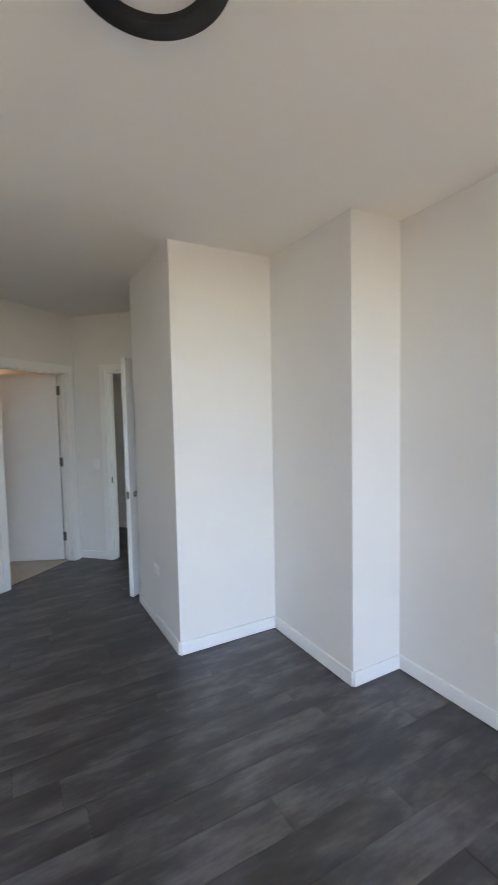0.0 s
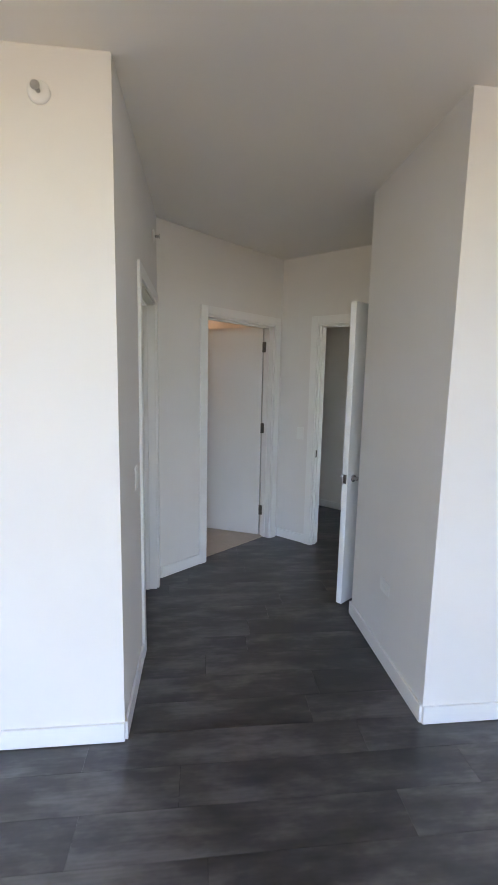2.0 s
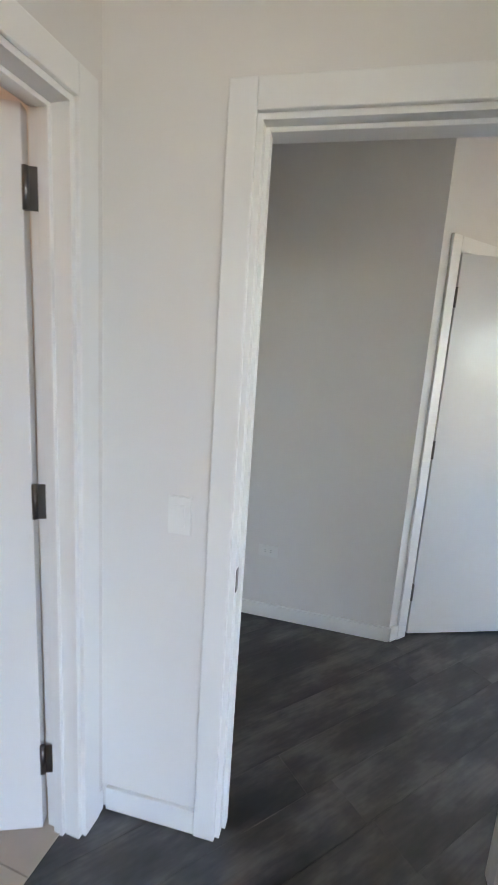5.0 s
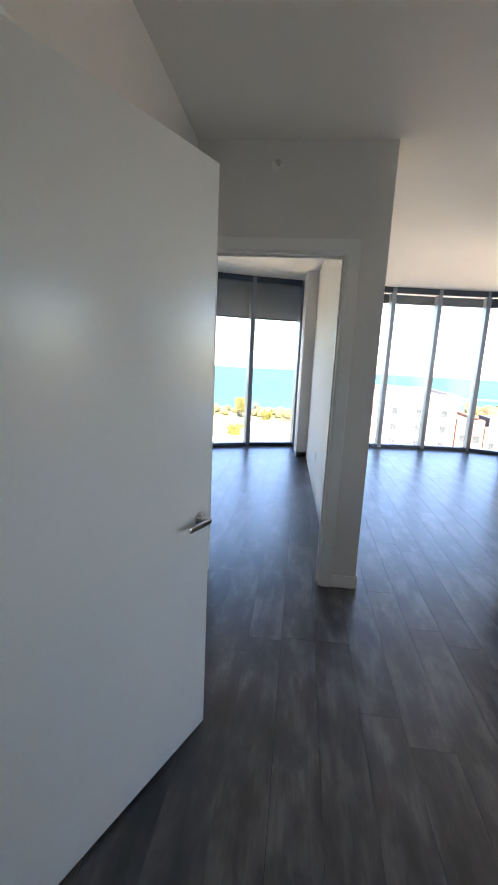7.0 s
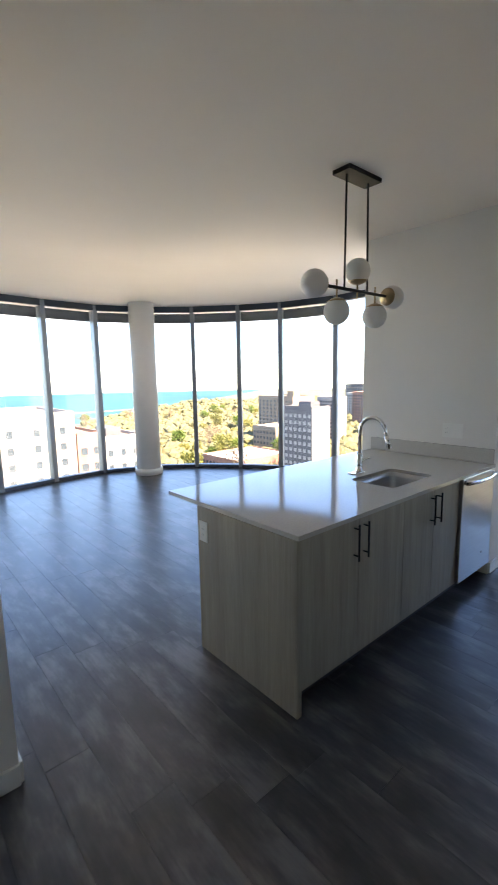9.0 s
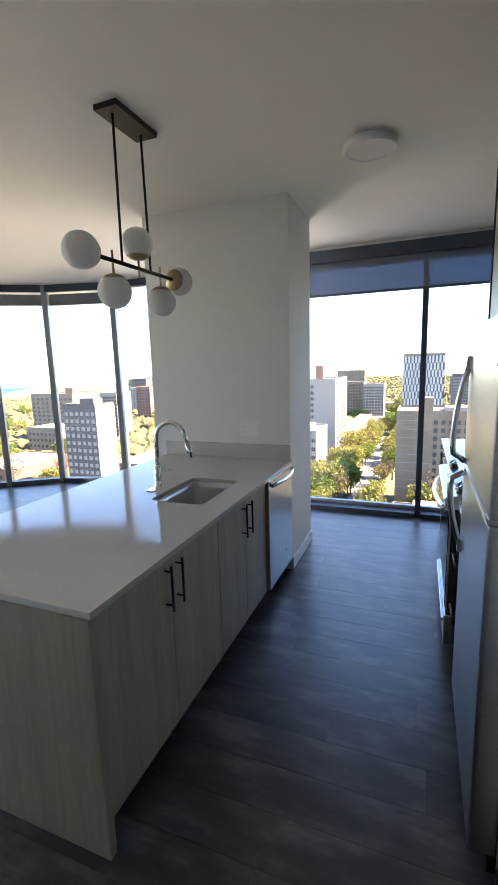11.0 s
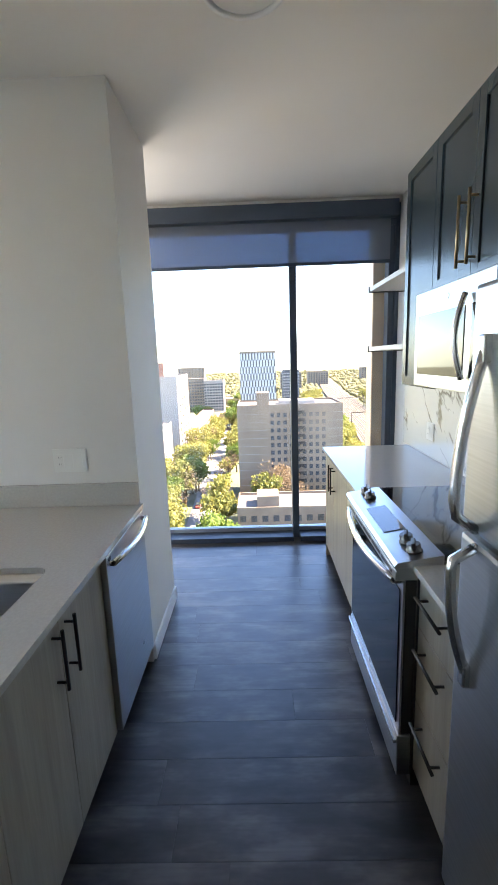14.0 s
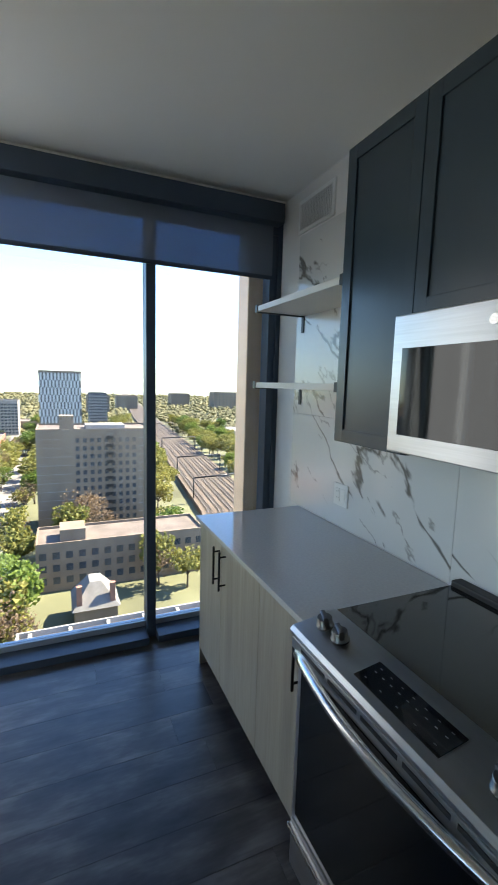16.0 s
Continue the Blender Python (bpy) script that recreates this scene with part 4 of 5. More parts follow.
mixv = n.new("ShaderNodeMix")
mixv.data_type, mixv.blend_type = "RGBA", "MULTIPLY"
mixv.inputs["Factor"].default_value = 1.0
l.new(vein(1.3, 3.1, 0.003, 0.017, (0.20, 0.185, 0.17)), mixv.inputs["A"])
l.new(vein(2.3, 7.7, 0.002, 0.014, (0.46, 0.45, 0.44)), mixv.inputs["B"])
base = mixv.outputs["Result"]
l.new(base, b.inputs["Base Color"])
b.inputs["Roughness"].default_value = 0.12
tile_cuts_x = [3.258, 4.380, 5.635]
tile_cuts_z = [CT + 0.001, 1.450, 2.050, 2.487]
back = thing("marble_backsplash", (4.4, 2.50, CT), "white marble-look slab backsplash with grey-brown veins", "backsplash")
for i in range(2):
    for j in range(3):
        if i == 0 and j == 2:
            continue
        part("slab_tile", boxed(tile_cuts_x[i] + 0.001, 2.4955, tile_cuts_z[j] + 0.001, tile_cuts_x[i + 1] - 0.001, 2.5025, tile_cuts_z[j + 1] - 0.001, bevel=0.0008), MARBLE, back)
wall_plate("wall_socket", on_wall(5.088, 2.5028, 1.058, 180), "ds", "white socket and switch on the marble backsplash")


def shelf(z):
    ob = thing("wall_shelf", (5.14, 2.66, z), "pale laminate wall shelf on black steel brackets", "shelf", "open shelves")
    part("board", boxed(4.716, 2.503, z, 5.575, 2.805, z + 0.030, bevel=0.002), SHELFW, ob)
    for x in (4.745, 5.556):
        bm = boxed(x - 0.014, 2.503, z - 0.005, x + 0.014, 2.809, z - 0.0005, bevel=0.001)
        box(bm, x - 0.014, 2.8053, z - 0.005, x + 0.014, 2.8103, z + 0.036, 0.001)
        box(bm, x - 0.014, 2.5028, z - 0.095, x + 0.014, 2.508, z - 0.005, 0.001)
        part("bracket", bm, BLACK, ob, "black steel strap bracket")


shelf(2.020)
shelf(1.598)


def vent_grille():
    ob = thing("air_grille", (5.33, 2.50, 2.46), "white wall air grille with upright louvres", "vent")
    bm = bmesh.new()
    x0, x1, z0, z1, y = 5.285, 5.655, 2.500, 2.685, 2.4962
    for a, b_, c, d in ((x0, x1, z0, z0 + 0.02), (x0, x1, z1 - 0.02, z1), (x0, x0 + 0.02, z0 + 0.02, z1 - 0.02), (x1 - 0.02, x1, z0 + 0.02, z1 - 0.02)):
        box(bm, a, y, c, b_, y + 0.010, d, 0.002)
    part("frame", bm, TRIM, ob)
    part("backing", boxed(x0 + 0.02, y, z0 + 0.02, x1 - 0.02, y + 0.001, z1 - 0.02), BLACKP, ob)
    k = 0
    x = x0 + 0.028
    while x < x1 - 0.025:
        part("louvre", boxed(x, y + 0.001, z0 + 0.02, x + 0.005, y + 0.007, z1 - 0.02), TRIM, ob)
        x += 0.0165


vent_grille()

# ---- lamps ----
OPAL = translucent("opal_glass", (0.82, 0.81, 0.79), 0.0)
ob = thing("ceiling_light", (3.81, 3.65, H), "round flat white ceiling light, switched off", "ceiling light")
part("rim", lathe([(0.119, H - 0.036), (0.123, H - 0.046), (0.139, H - 0.046), (0.143, H - 0.040), (0.143, H - 0.014), (0.131, H - 0.010), (0.131, H - 0.0005)], (3.81, 3.65, 0), 48, caps=False), TRIM, ob)
part("diffuser", lathe([(0.117, H - 0.041), (0.1195, H - 0.036)], (3.81, 3.65, 0), 48), OPAL, ob)
# ring lamp in the bedroom
ob = thing("ring_lamp", (4.342, 0.524, H), "black ring-shaped ceiling lamp on a short stem", "ceiling light")
RL = (4.342, 0.524)
part("ring", lathe([(0.140, H - 0.092), (0.194, H - 0.095), (0.197, H - 0.085), (0.197, H - 0.045), (0.140, H - 0.045), (0.138, H - 0.07), (0.140, H - 0.092)], (*RL, 0), 56, caps=False), BLACK, ob)
part("diffuser", lathe([(0.139, H - 0.072), (0.139, H - 0.066)], (*RL, 0), 48), OPAL, ob)
part("canopy", lathe([(0.07, H - 0.064), (0.07, H - 0.0005)], (*RL, 0), 32), BLACK, ob)


def chandelier():
    ob = thing("chandelier", (3.11, 4.69, 1.87), "black linear chandelier with five opal globes and brass cups", "chandelier")
    m = pose(3.095, 4.686, 0, 0, 0, -1)
    part("canopy", boxed(-0.158, -0.062, H - 0.026, 0.158, 0.062, H - 0.0005, bevel=0.002, m=m), BLACK, ob)
    p0, p1 = Vector((2.715, 4.695, 2.088)), Vector((3.505, 4.685, 2.088))

    def at(u, z=0.0):
        return p0.lerp(p1, u) + Vector((0, 0, z))
    for u, dx in ((0.345, -0.105), (0.640, 0.105)):
        top = m @ Vector((dx, 0, H - 0.026))
        part("rod", tubed([top, at(u)], 0.0062, 10), BLACK, ob)
    part("bar", tubed([at(0.09), at(0.92)], 0.0095, 12), BLACK, ob)
    r = 0.078
    ux = (p1 - p0).normalized()
    for c, d in ((at(0.0), -ux), (at(0.255, -0.138), Vector((0, 0, -1))), (at(0.51, 0.118), Vector((0, 0, 1))), (at(0.75, -0.137), Vector((0, 0, -1))), (at(1.0), ux)):
        rot = d.to_track_quat("Z", "Y").to_matrix().to_4x4()
        gl = bmesh.new()
        bmesh.ops.create_uvsphere(gl, u_segments=32, v_segments=18, radius=r)
        for f in gl.faces:
            f.smooth = True
        bmesh.ops.translate(gl, verts=gl.verts, vec=c)
        part("globe", gl, OPAL, ob, "opal glass globe")
        prof = [((r + 0.003) * math.sin(radians(a)), -(r + 0.003) * math.cos(radians(a))) for a in (3, 15, 27, 38, 46)]
        cup = lathe(prof, (0, 0, 0), 32)
        bmesh.ops.transform(cup, matrix=Matrix.Translation(c) @ rot, verts=cup.verts)
        part("cup", cup, BRASS, ob, "brass cup")
        if abs(d.z) > 0.5:
            e_ = c - d * (r + 0.002)
            part("stem", tubed([e_, (e_.x, e_.y, 2.088 - d.z * 0.045)], 0.0055, 8), BRASS, ob, "brass stem")


chandelier()
# door stop on the skirting behind the bedroom door
ob = thing("door_stop", (1.63, 1.19, 0.05), "small chrome spring door stop on the baseboard", "door stop")
part("rod", tubed([(1.637, 1.20, 0.05), (1.57, 1.185, 0.05)], 0.005, 10), CHROME, ob)
part("tip", tubed([(1.57, 1.185, 0.05), (1.555, 1.182, 0.05)], 0.009, 10), PLASTIC, ob)
# bathroom floor and threshold
mbath = along(HC, BC)
bath = structure("bath_floor", boxed(0.3, 0.065, -0.004, 1.43, 3.0, 0.0015, m=mbath), JOINT, "beige tile floor of the bathroom", "floor")
for i in range(4):
    for j in range(6):
        part("tile", boxed(0.30 + i * 0.30 + 0.0015, 0.066 + j * 0.6 * 0.5, 0.0015, 0.30 + (i + 1) * 0.30 - 0.0015, 0.066 + (j + 1) * 0.30 - 0.003, 0.006, m=mbath), BATHTILE, bath)

# ---- outside ----
GZ = -47.0
GROUND = plain("spring_ground", (0.105, 0.105, 0.055), 0.95, var=0.45, scale=0.03)
structure("ground", prism([(1650 * math.cos(a), 1650 * math.sin(a)) for a in (math.tau * k / 96 for k in range(96))], GZ - 1, GZ), GROUND, "wide ground of the city", "ground")
LAKE = plain("lake_water", (0.028, 0.085, 0.102), 0.7, var=0.14, scale=0.004, bumps=0.3, bscale=0.05)
LAKE.node_tree.nodes["Principled BSDF"].inputs["Specular IOR Level"].default_value = 0.02
lb = prism([(-1599, 400), (-200, 385), (60, 400), (260, 560), (520, 760), (1120, 1205)] + [(1649 * math.cos(a), 1649 * math.sin(a)) for a in (radians(49 + 3 * k) for k in range(39))], GZ, GZ + 0.3)
structure("water", lb, LAKE, "blue-green lake to the horizon", "water")
ASPHALT = plain("asphalt", (0.17, 0.155, 0.145), 0.9, var=0.2, scale=0.2)
CONCRETE = plain("weathered_concrete", (0.172, 0.130, 0.094), 0.85, var=0.2, scale=0.15, bumps=0.2, bscale=1.5, stretch=(1, 1, 0.25))
CREAM = plain("cream_render", (0.27, 0.235, 0.205), 0.8, var=0.08, scale=0.1)
BRICK = plain("red_brown_brick", (0.24, 0.12, 0.085), 0.85, var=0.2, scale=0.4)
TANB = plain("tan_brick", (0.19, 0.14, 0.10), 0.85, var=0.15, scale=0.3)
DARKB = plain("dark_brick", (0.075, 0.072, 0.075), 0.8, var=0.15, scale=0.3)
ROOFING = plain("gravel_roof", (0.125, 0.098, 0.082), 0.95, var=0.3, scale=0.25)
WHITEROOF = plain("white_roof", (0.26, 0.24, 0.22), 0.8, var=0.15, scale=0.3)
PANEW = plain("dark_window_glass", (0.035, 0.045, 0.055), 0.2, var=0.3, scale=0.3)
BALLAST = plain("rail_ballast", (0.095, 0.068, 0.048), 0.95, var=0.25, scale=0.12)
SLEEPER = plain("oiled_sleepers", (0.030, 0.022, 0.016), 0.9, var=0.3, scale=0.3)
RAIL = plain("rail_steel", (0.17, 0.13, 0.10), 0.6, 0.0, var=0.1)
BARK = plain("bark", (0.10, 0.075, 0.055), 0.9, var=0.2, scale=2)


def leaf_material(name, lo, hi):
    m, n, l, b = material(name)
    info = n.new("ShaderNodeObjectInfo")
    geo = n.new("ShaderNodeNewGeometry")
    mix = n.new("ShaderNodeMath")
    mix.operation = "MULTIPLY_ADD"
    mix.inputs[1].default_value = 0.5
    l.new(info.outputs["Random"], mix.inputs[0])
    half = n.new("ShaderNodeMath")
    half.operation = "MULTIPLY"
    half.inputs[1].default_value = 0.5
    l.new(geo.outputs["Random Per Island"], half.inputs[0])
    l.new(half.outputs[0], mix.inputs[2])
    l.new(ramp(n, l, mix.outputs[0], [(0.1, lo), (0.9, hi)]), b.inputs["Base Color"])
    b.inputs["Roughness"].default_value = 0.8
    tl, mx_ = n.new("ShaderNodeBsdfTranslucent"), n.new("ShaderNodeMixShader")
    mx_.inputs[0].default_value = 0.45
    l.new(b.inputs["Base Color"].links[0].from_socket, tl.inputs["Color"])
    l.new(b.outputs[0], mx_.inputs[1])
    l.new(tl.outputs[0], mx_.inputs[2])
    l.new(mx_.outputs[0], n["Material Output"].inputs[0])
    return m


LEAF_Y = leaf_material("young_leaves", (0.125, 0.135, 0.032), (0.265, 0.240, 0.066))
LEAF_G = leaf_material("green_leaves", (0.062, 0.110, 0.022), (0.16, 0.21, 0.037))
LEAF_B = leaf_material("budding_twigs", (0.13, 0.090, 0.062), (0.23, 0.16, 0.10))
# far foliage is coloured paler to stand in for distance haze
WOODS = leaf_material("haze_paled_foliage", (0.145, 0.142, 0.066), (0.240, 0.210, 0.105))


def building(name, x0, y0, x1, y1, z1, mat, label, faces="x", floors=0, bays=0, win=(1.1, 1.5), win_mat=None, roof=None, skip=(0.0, 0.0), z0=GZ, top=1.6, parapet=0.8):
    """A block of flats: wall, roof with parapet, and each window a pane set on the wall. faces: x for the side to -x, y for the side to -y."""
    ob = thing(name, ((x0 + x1) / 2, (y0 + y1) / 2, z0), label, "building")
    part("wall", boxed(x0, y0, z0, x1, y1, z1), mat, ob)
    part("roof", boxed(x0 + 0.3, y0 + 0.3, z1 + 0.001, x1 - 0.3, y1 - 0.3, z1 + 0.15), roof or ROOFING, ob)
    bm = bmesh.new()
    for a, b_, c, d in ((x0, y0, x1, y0 + 0.3), (x0, y1 - 0.3, x1, y1), (x0, y0 + 0.3, x0 + 0.3, y1 - 0.3), (x1 - 0.3, y0 + 0.3, x1, y1 - 0.3)):
        box(bm, a, b_, z1 + 0.001, c, d, z1 + parapet)
    part("parapet", bm, mat, ob)
    if floors:
        fh = (z1 - top - (z0 + 1.0)) / floors
        for f in faces:
            u0, u1 = (y0, y1) if f == "x" else (x0, x1)
            span = u1 - u0
            a0, a1 = u0 + span * skip[0], u1 - span * skip[1]
            nb = bays if f == "x" else max(2, int(bays * (x1 - x0) / (y1 - y0)))
            w, h = win
            me = to_mesh("window", boxed(-0.06, -w / 2, -h / 2, 0.0, w / 2, h / 2) if f == "x" else boxed(-w / 2, -0.06, -h / 2, w / 2, 0.0, h / 2), win_mat or PANEW)
            for i in range(floors):
                for j in range(nb):
                    u = a0 + (a1 - a0) * (j + 0.5) / nb
                    zc = z0 + 1.0 + fh * (i + 0.55)
                    wi = new("window", me)
                    wi.parent = ob
                    p_ = Vector((x0, u, zc)) if f == "x" else Vector((u, y0, zc))
                    wi.location = p_ - BASE[ob]
    return ob


# unseen pale slab added below the windows, bounces sunlight up to the ceilings
PALE = plain("pale_bounce_surface", (0.80, 0.72, 0.58), 0.8, var=0.08, scale=0.2)
structure("podium", boxed(-45, -60, GZ, 52, 70, GZ + 9, bevel=0.2), PALE, "unseen pale slab added to bounce sunlight up to the ceilings", "roof")
# towards the railway
gbld = building("apartment_block", 146, -24.6, 166, 10.25, -14.2, CONCRETE, "grey concrete apartment block with rows of small windows", "x", 12, 9, (1.15, 1.35), skip=(0.15, 0.30))
part("lift_house", boxed(147, -0.4, -14.0, 153, 3.7, -9.5, bevel=0.05), CONCRETE, gbld)
part("roof_plant", boxed(150, -16, -14.0, 158, -4, -12.6, bevel=0.05), WHITEROOF, gbld)
fe = bmesh.new()
for i in range(12):
    z = GZ + 2.2 + i * 2.57
    box(fe, 145.0, -11.9, z, 145.98, -9.6, z + 0.12)
    box(fe, 145.0, -11.9, z + 0.12, 145.06, -9.6, z + 1.0)
part("fire_escape", fe, BLACK, gbld, "black steel fire escape")
for k in range(11):
    z = GZ + 3.5 + k * 2.7
    part("ledge", boxed(145.93, -24.6, z, 146.0, -19.6, z + 0.16), WHITEROOF, gbld)
    part("ledge", boxed(145.93, 0.2, z, 146.0, 10.25, z + 0.10), WHITEROOF, gbld)
low = building("brick_flats", 108, -30, 121, 9.4, -36.2, TANB, "low tan brick flats with a gravel roof", "x", 3, 14, (1.5, 1.6), top=0.9)
part("roof_box", boxed(109.5, -1.3, -36.0, 116, 4.3, -33.0, bevel=0.05), TANB, low)
ch = thing("stone_house", (93, -2.0, GZ), "grey stone house with a steep hipped roof", "house")
part("wall", boxed(88.5, -6.0, GZ, 97.5, 2.0, -42.6), CONCRETE, ch)
rb = bmesh.new()
e = [rb.verts.new(p_) for p_ in ((88, -6.5, -42.6), (98, -6.5, -42.6), (98, 2.5, -42.6), (88, 2.5, -42.6))]
t_ = [rb.verts.new(p_) for p_ in ((91, -3.1, -38.2), (95, -3.1, -38.2), (95, -0.9, -38.2), (91, -0.9, -38.2))]
rb.faces.new(e[::-1])
rb.faces.new(t_)
for k in range(4):
    rb.faces.new((e[k], e[(k + 1) % 4], t_[(k + 1) % 4], t_[k]))
part("roof", rb, plain("slate_roof", (0.17, 0.16, 0.15), 0.8, var=0.2, scale=0.6), ch, "pale grey hipped roof")
for y in (-5.1, 1.1):
    part("chimney", boxed(88.6, y - 0.5, -42.6, 89.6, y + 0.5, -37.9), BRICK, ch)
nearb = building("terrace_roofs", 50, -20, 59, 9.2, -29.6, WHITEROOF, "row of low flats with pale flat roofs and parapets", "x", 0, 0, roof=ROOFING)
for k in range(7):
    part("party_wall", boxed(50.4, -19.5 + k * 4.5, -29.45, 58.6, -19.1 + k * 4.5, -28.9), WHITEROOF, nearb)
# patterned tower: tall light and dark panels, staggered floor by floor
tw = thing("patterned_tower", (342, 2.2, GZ), "tall apartment tower with staggered white and dark panels", "building")
part("wall", boxed(330, -11.2, GZ, 354, 15.4, 6.0), DARKB, tw)
PANEL = plain("white_panel", (0.42, 0.43, 0.42), 0.5, var=0.05)
pm = to_mesh("panel", boxed(-0.15, -0.62, -2.4, 0.0, 0.62, 2.4), PANEL)
for i in range(11):
    for j in range(12):
        o_ = new("panel", pm)
        o_.parent = tw
        o_.location = Vector((330, -10.1 + j * 2.21 + (0.9 if i % 2 else -0.2), 3.1 - i * 4.9)) - BASE[tw]
part("crown", boxed(329.8, -11.4, 5.6, 354.2, 15.6, 7.2), CONCRETE, tw)
building("office_slab", 500, -45, 520, -26.5, -12.6, DARKB, "dark office slab in the distance", "x", 10, 8, (1.6, 1.6), win_mat=WHITEROOF)
building("apartment_slab", 420, 35, 440, 53.5, -18.0, CREAM, "pale apartment slab in the distance", "x", 10, 7, (1.8, 1.5))
building("apartment_slab", 430, 54, 455, 77, -16.0, TANB, "brown apartment slab in the distance", "x", 10, 9, (1.6, 1.5))
wt = building("white_apartment_tower", 200, 39.3, 232, 53.4, -5.6, CREAM, "tall cream apartment building with a blank wall and brick chimney", "x", 14, 2, (1.5, 1.5), skip=(0.70, 0.04))
part("chimney", boxed(205, 46, -5.5, 209, 49.4, 1.2), BRICK, wt, "brick chimney")
for i in range(14):
    z = GZ + 2.0 + i * 2.8
    for k in range(4):
        part("side_window", boxed(203.5 + 7 * k, 39.24, z + 0.6, 206.5 + 7 * k, 39.3, z + 2.0), PANEW, wt)
wf = building("white_flats", 165, 40.2, 186, 52.0, -24.2, CREAM, "cream flats with rows of windows and a stepped roof", "x", 6, 5, (1.5, 1.5))
part("roof_house", boxed(167, 43, -24.0, 176, 50.5, -21.4), TANB, wf)
building("brick_terrace", 225, 36, 330, 44, -35, BRICK, "long brick terrace with pale cornices", "y", 4, 2, (1.3, 1.5))
building("school", 440, 8, 470, 62, -37.5, TANB, "low tan building with flat roof", "x", 2, 16, (2, 1.6))
building("warehouse", 360, -172, 395, -138, -40.2, WHITEROOF, "low white warehouse beyond the tracks", "x", 1, 10, (2, 2), roof=WHITEROOF)
building("warehouse", 420, -225, 470, -185, -40, CREAM, "low pale warehouse beyond the tracks", "x", 1, 10, (2, 2), roof=WHITEROOF)
for x, y, w, d, z in ((800, -330, 30, 60, -16), (900, -250, 25, 40, -22), (760, -120, 20, 35, -24), (1000, 120, 30, 60, -14), (640, -62, 14, 30, -20)):
    building("far_block", x, y, x + w, y + d, z, CONCRETE if y < 0 else TANB, "grey block on the horizon", "x", 6, 8, (2.2, 1.8))

# street between the trees, and the railway
RC = [(90, -40), (150, -55), (205, -61), (290, -71), (407, -82), (584, -98), (900, -133), (1234, -172), (1600, -214)]


def ribbon(pts, off0, off1, z0, z1):
    bm = bmesh.new()
    rows = []
    for k, (x, y) in enumerate(pts):
        ax, ay = pts[max(k - 1, 0)]
        bx, by = pts[min(k + 1, len(pts) - 1)]
        ln = math.hypot(bx - ax, by - ay)
        nx, ny = -(by - ay) / ln, (bx - ax) / ln
        rows.append([bm.verts.new((x + nx * o, y + ny * o, z)) for o, z in ((off0, z0), (off0, z1), (off1, z1), (off1, z0))])
    for a, b_ in zip(rows, rows[1:]):
        for k in range(3):
            bm.faces.new((a[k], a[k + 1], b_[k + 1], b_[k]))
    return bm


rl = structure("railway", ribbon(RC, -14, 12, GZ, GZ + 2.2), BALLAST, "brown ballast bed of a six-track railway", "railway")
for k in range(6):
    o = -11.5 + k * 4.1
    part("sleepers", ribbon(RC, o - 1.3, o + 1.3, GZ + 2.2, GZ + 2.32), SLEEPER, rl)
    for s in (-0.75, 0.75):
        part("rail", ribbon(RC, o + s - 0.11, o + s + 0.11, GZ + 2.32, GZ + 2.55), RAIL, rl)
for x, y in ((222, -63), (300, -72), (407, -82), (172, -57)):
    gt = thing("signal_gantry", (x, y, GZ), "dark steel gantry over the tracks", "gantry", "railway gantries")
    for o in (-13, 11.5):
        part("post", tubed([(x - 0.15 * o, y + o, GZ + 2), (x - 0.15 * o, y + o, GZ + 11)], 0.28, 8), BLACK, gt)
    part("beam", tubed([(x + 2, y - 13, GZ + 10.6), (x - 1.7, y + 11.5, GZ + 10.6)], 0.3, 8), BLACK, gt)
structure("road", ribbon([(70, 20), (105, 21.2), (150, 22), (300, 29), (505, 42), (900, 70)], -4.5, 4.5, GZ, GZ + 0.06), ASPHALT, "grey asphalt street between trees", "road")
for k, cc in enumerate(((0.55, 0.55, 0.55), (0.12, 0.13, 0.16), (0.6, 0.58, 0.55), (0.25, 0.05, 0.05), (0.08, 0.1, 0.14))):
    x = 104 + 13 * k
    car = thing("parked_car", (x, 24.4 if k % 2 else 18.2, GZ + 0.06), "small parked car beside the kerb", "car", "parked cars")
    y = BASE[car].y
    part("body", boxed(x - 2.1, y - 0.85, GZ + 0.36, x + 2.1, y + 0.85, GZ + 0.95, bevel=0.2), plain("car_paint", cc, 0.3), car)
    part("cabin", boxed(x - 1.2, y - 0.75, GZ + 0.95, x + 1.1, y + 0.75, GZ + 1.5, bevel=0.2), PANEW, car)
    for dx in (-1.3, 1.3):
        for dy in (-0.8, 0.8):
            part("wheel", lathe([(0.32, -0.1), (0.32, 0.1)], (x + dx, y + dy, GZ + 0.38), 14, "y"), BLACKP, car)

# towards the lake
building("cream_block", 8, 95, 32.6, 121, -5.6, CREAM, "cream rendered block with small windows", "y", 12, 6, (1.2, 1.4))
building("brick_block", 32.8, 94.6, 38.2, 118, -10.3, BRICK, "red-brown brick block with bay windows", "y", 10, 8, (1.4, 1.5))
wb = building("cream_block", 38.6, 95, 47.5, 112, -11.6, CREAM, "lower cream block with small windows", "y", 10, 6, (1.1, 1.4))
part("roof_plant", boxed(40, 97, -11.4, 43.5, 103, -9.2), DARKB, wb)
building("tan_block", -14, 112, 3, 132, -18.5, TANB, "tan brick block with pale roof", "y", 8, 5, (1.3, 1.4), roof=WHITEROOF)
building("cream_block", -40, 150, -18, 166, -30, TANB, "low tan block near the shore", "y", 4, 6, (1.3, 1.4), roof=WHITEROOF)
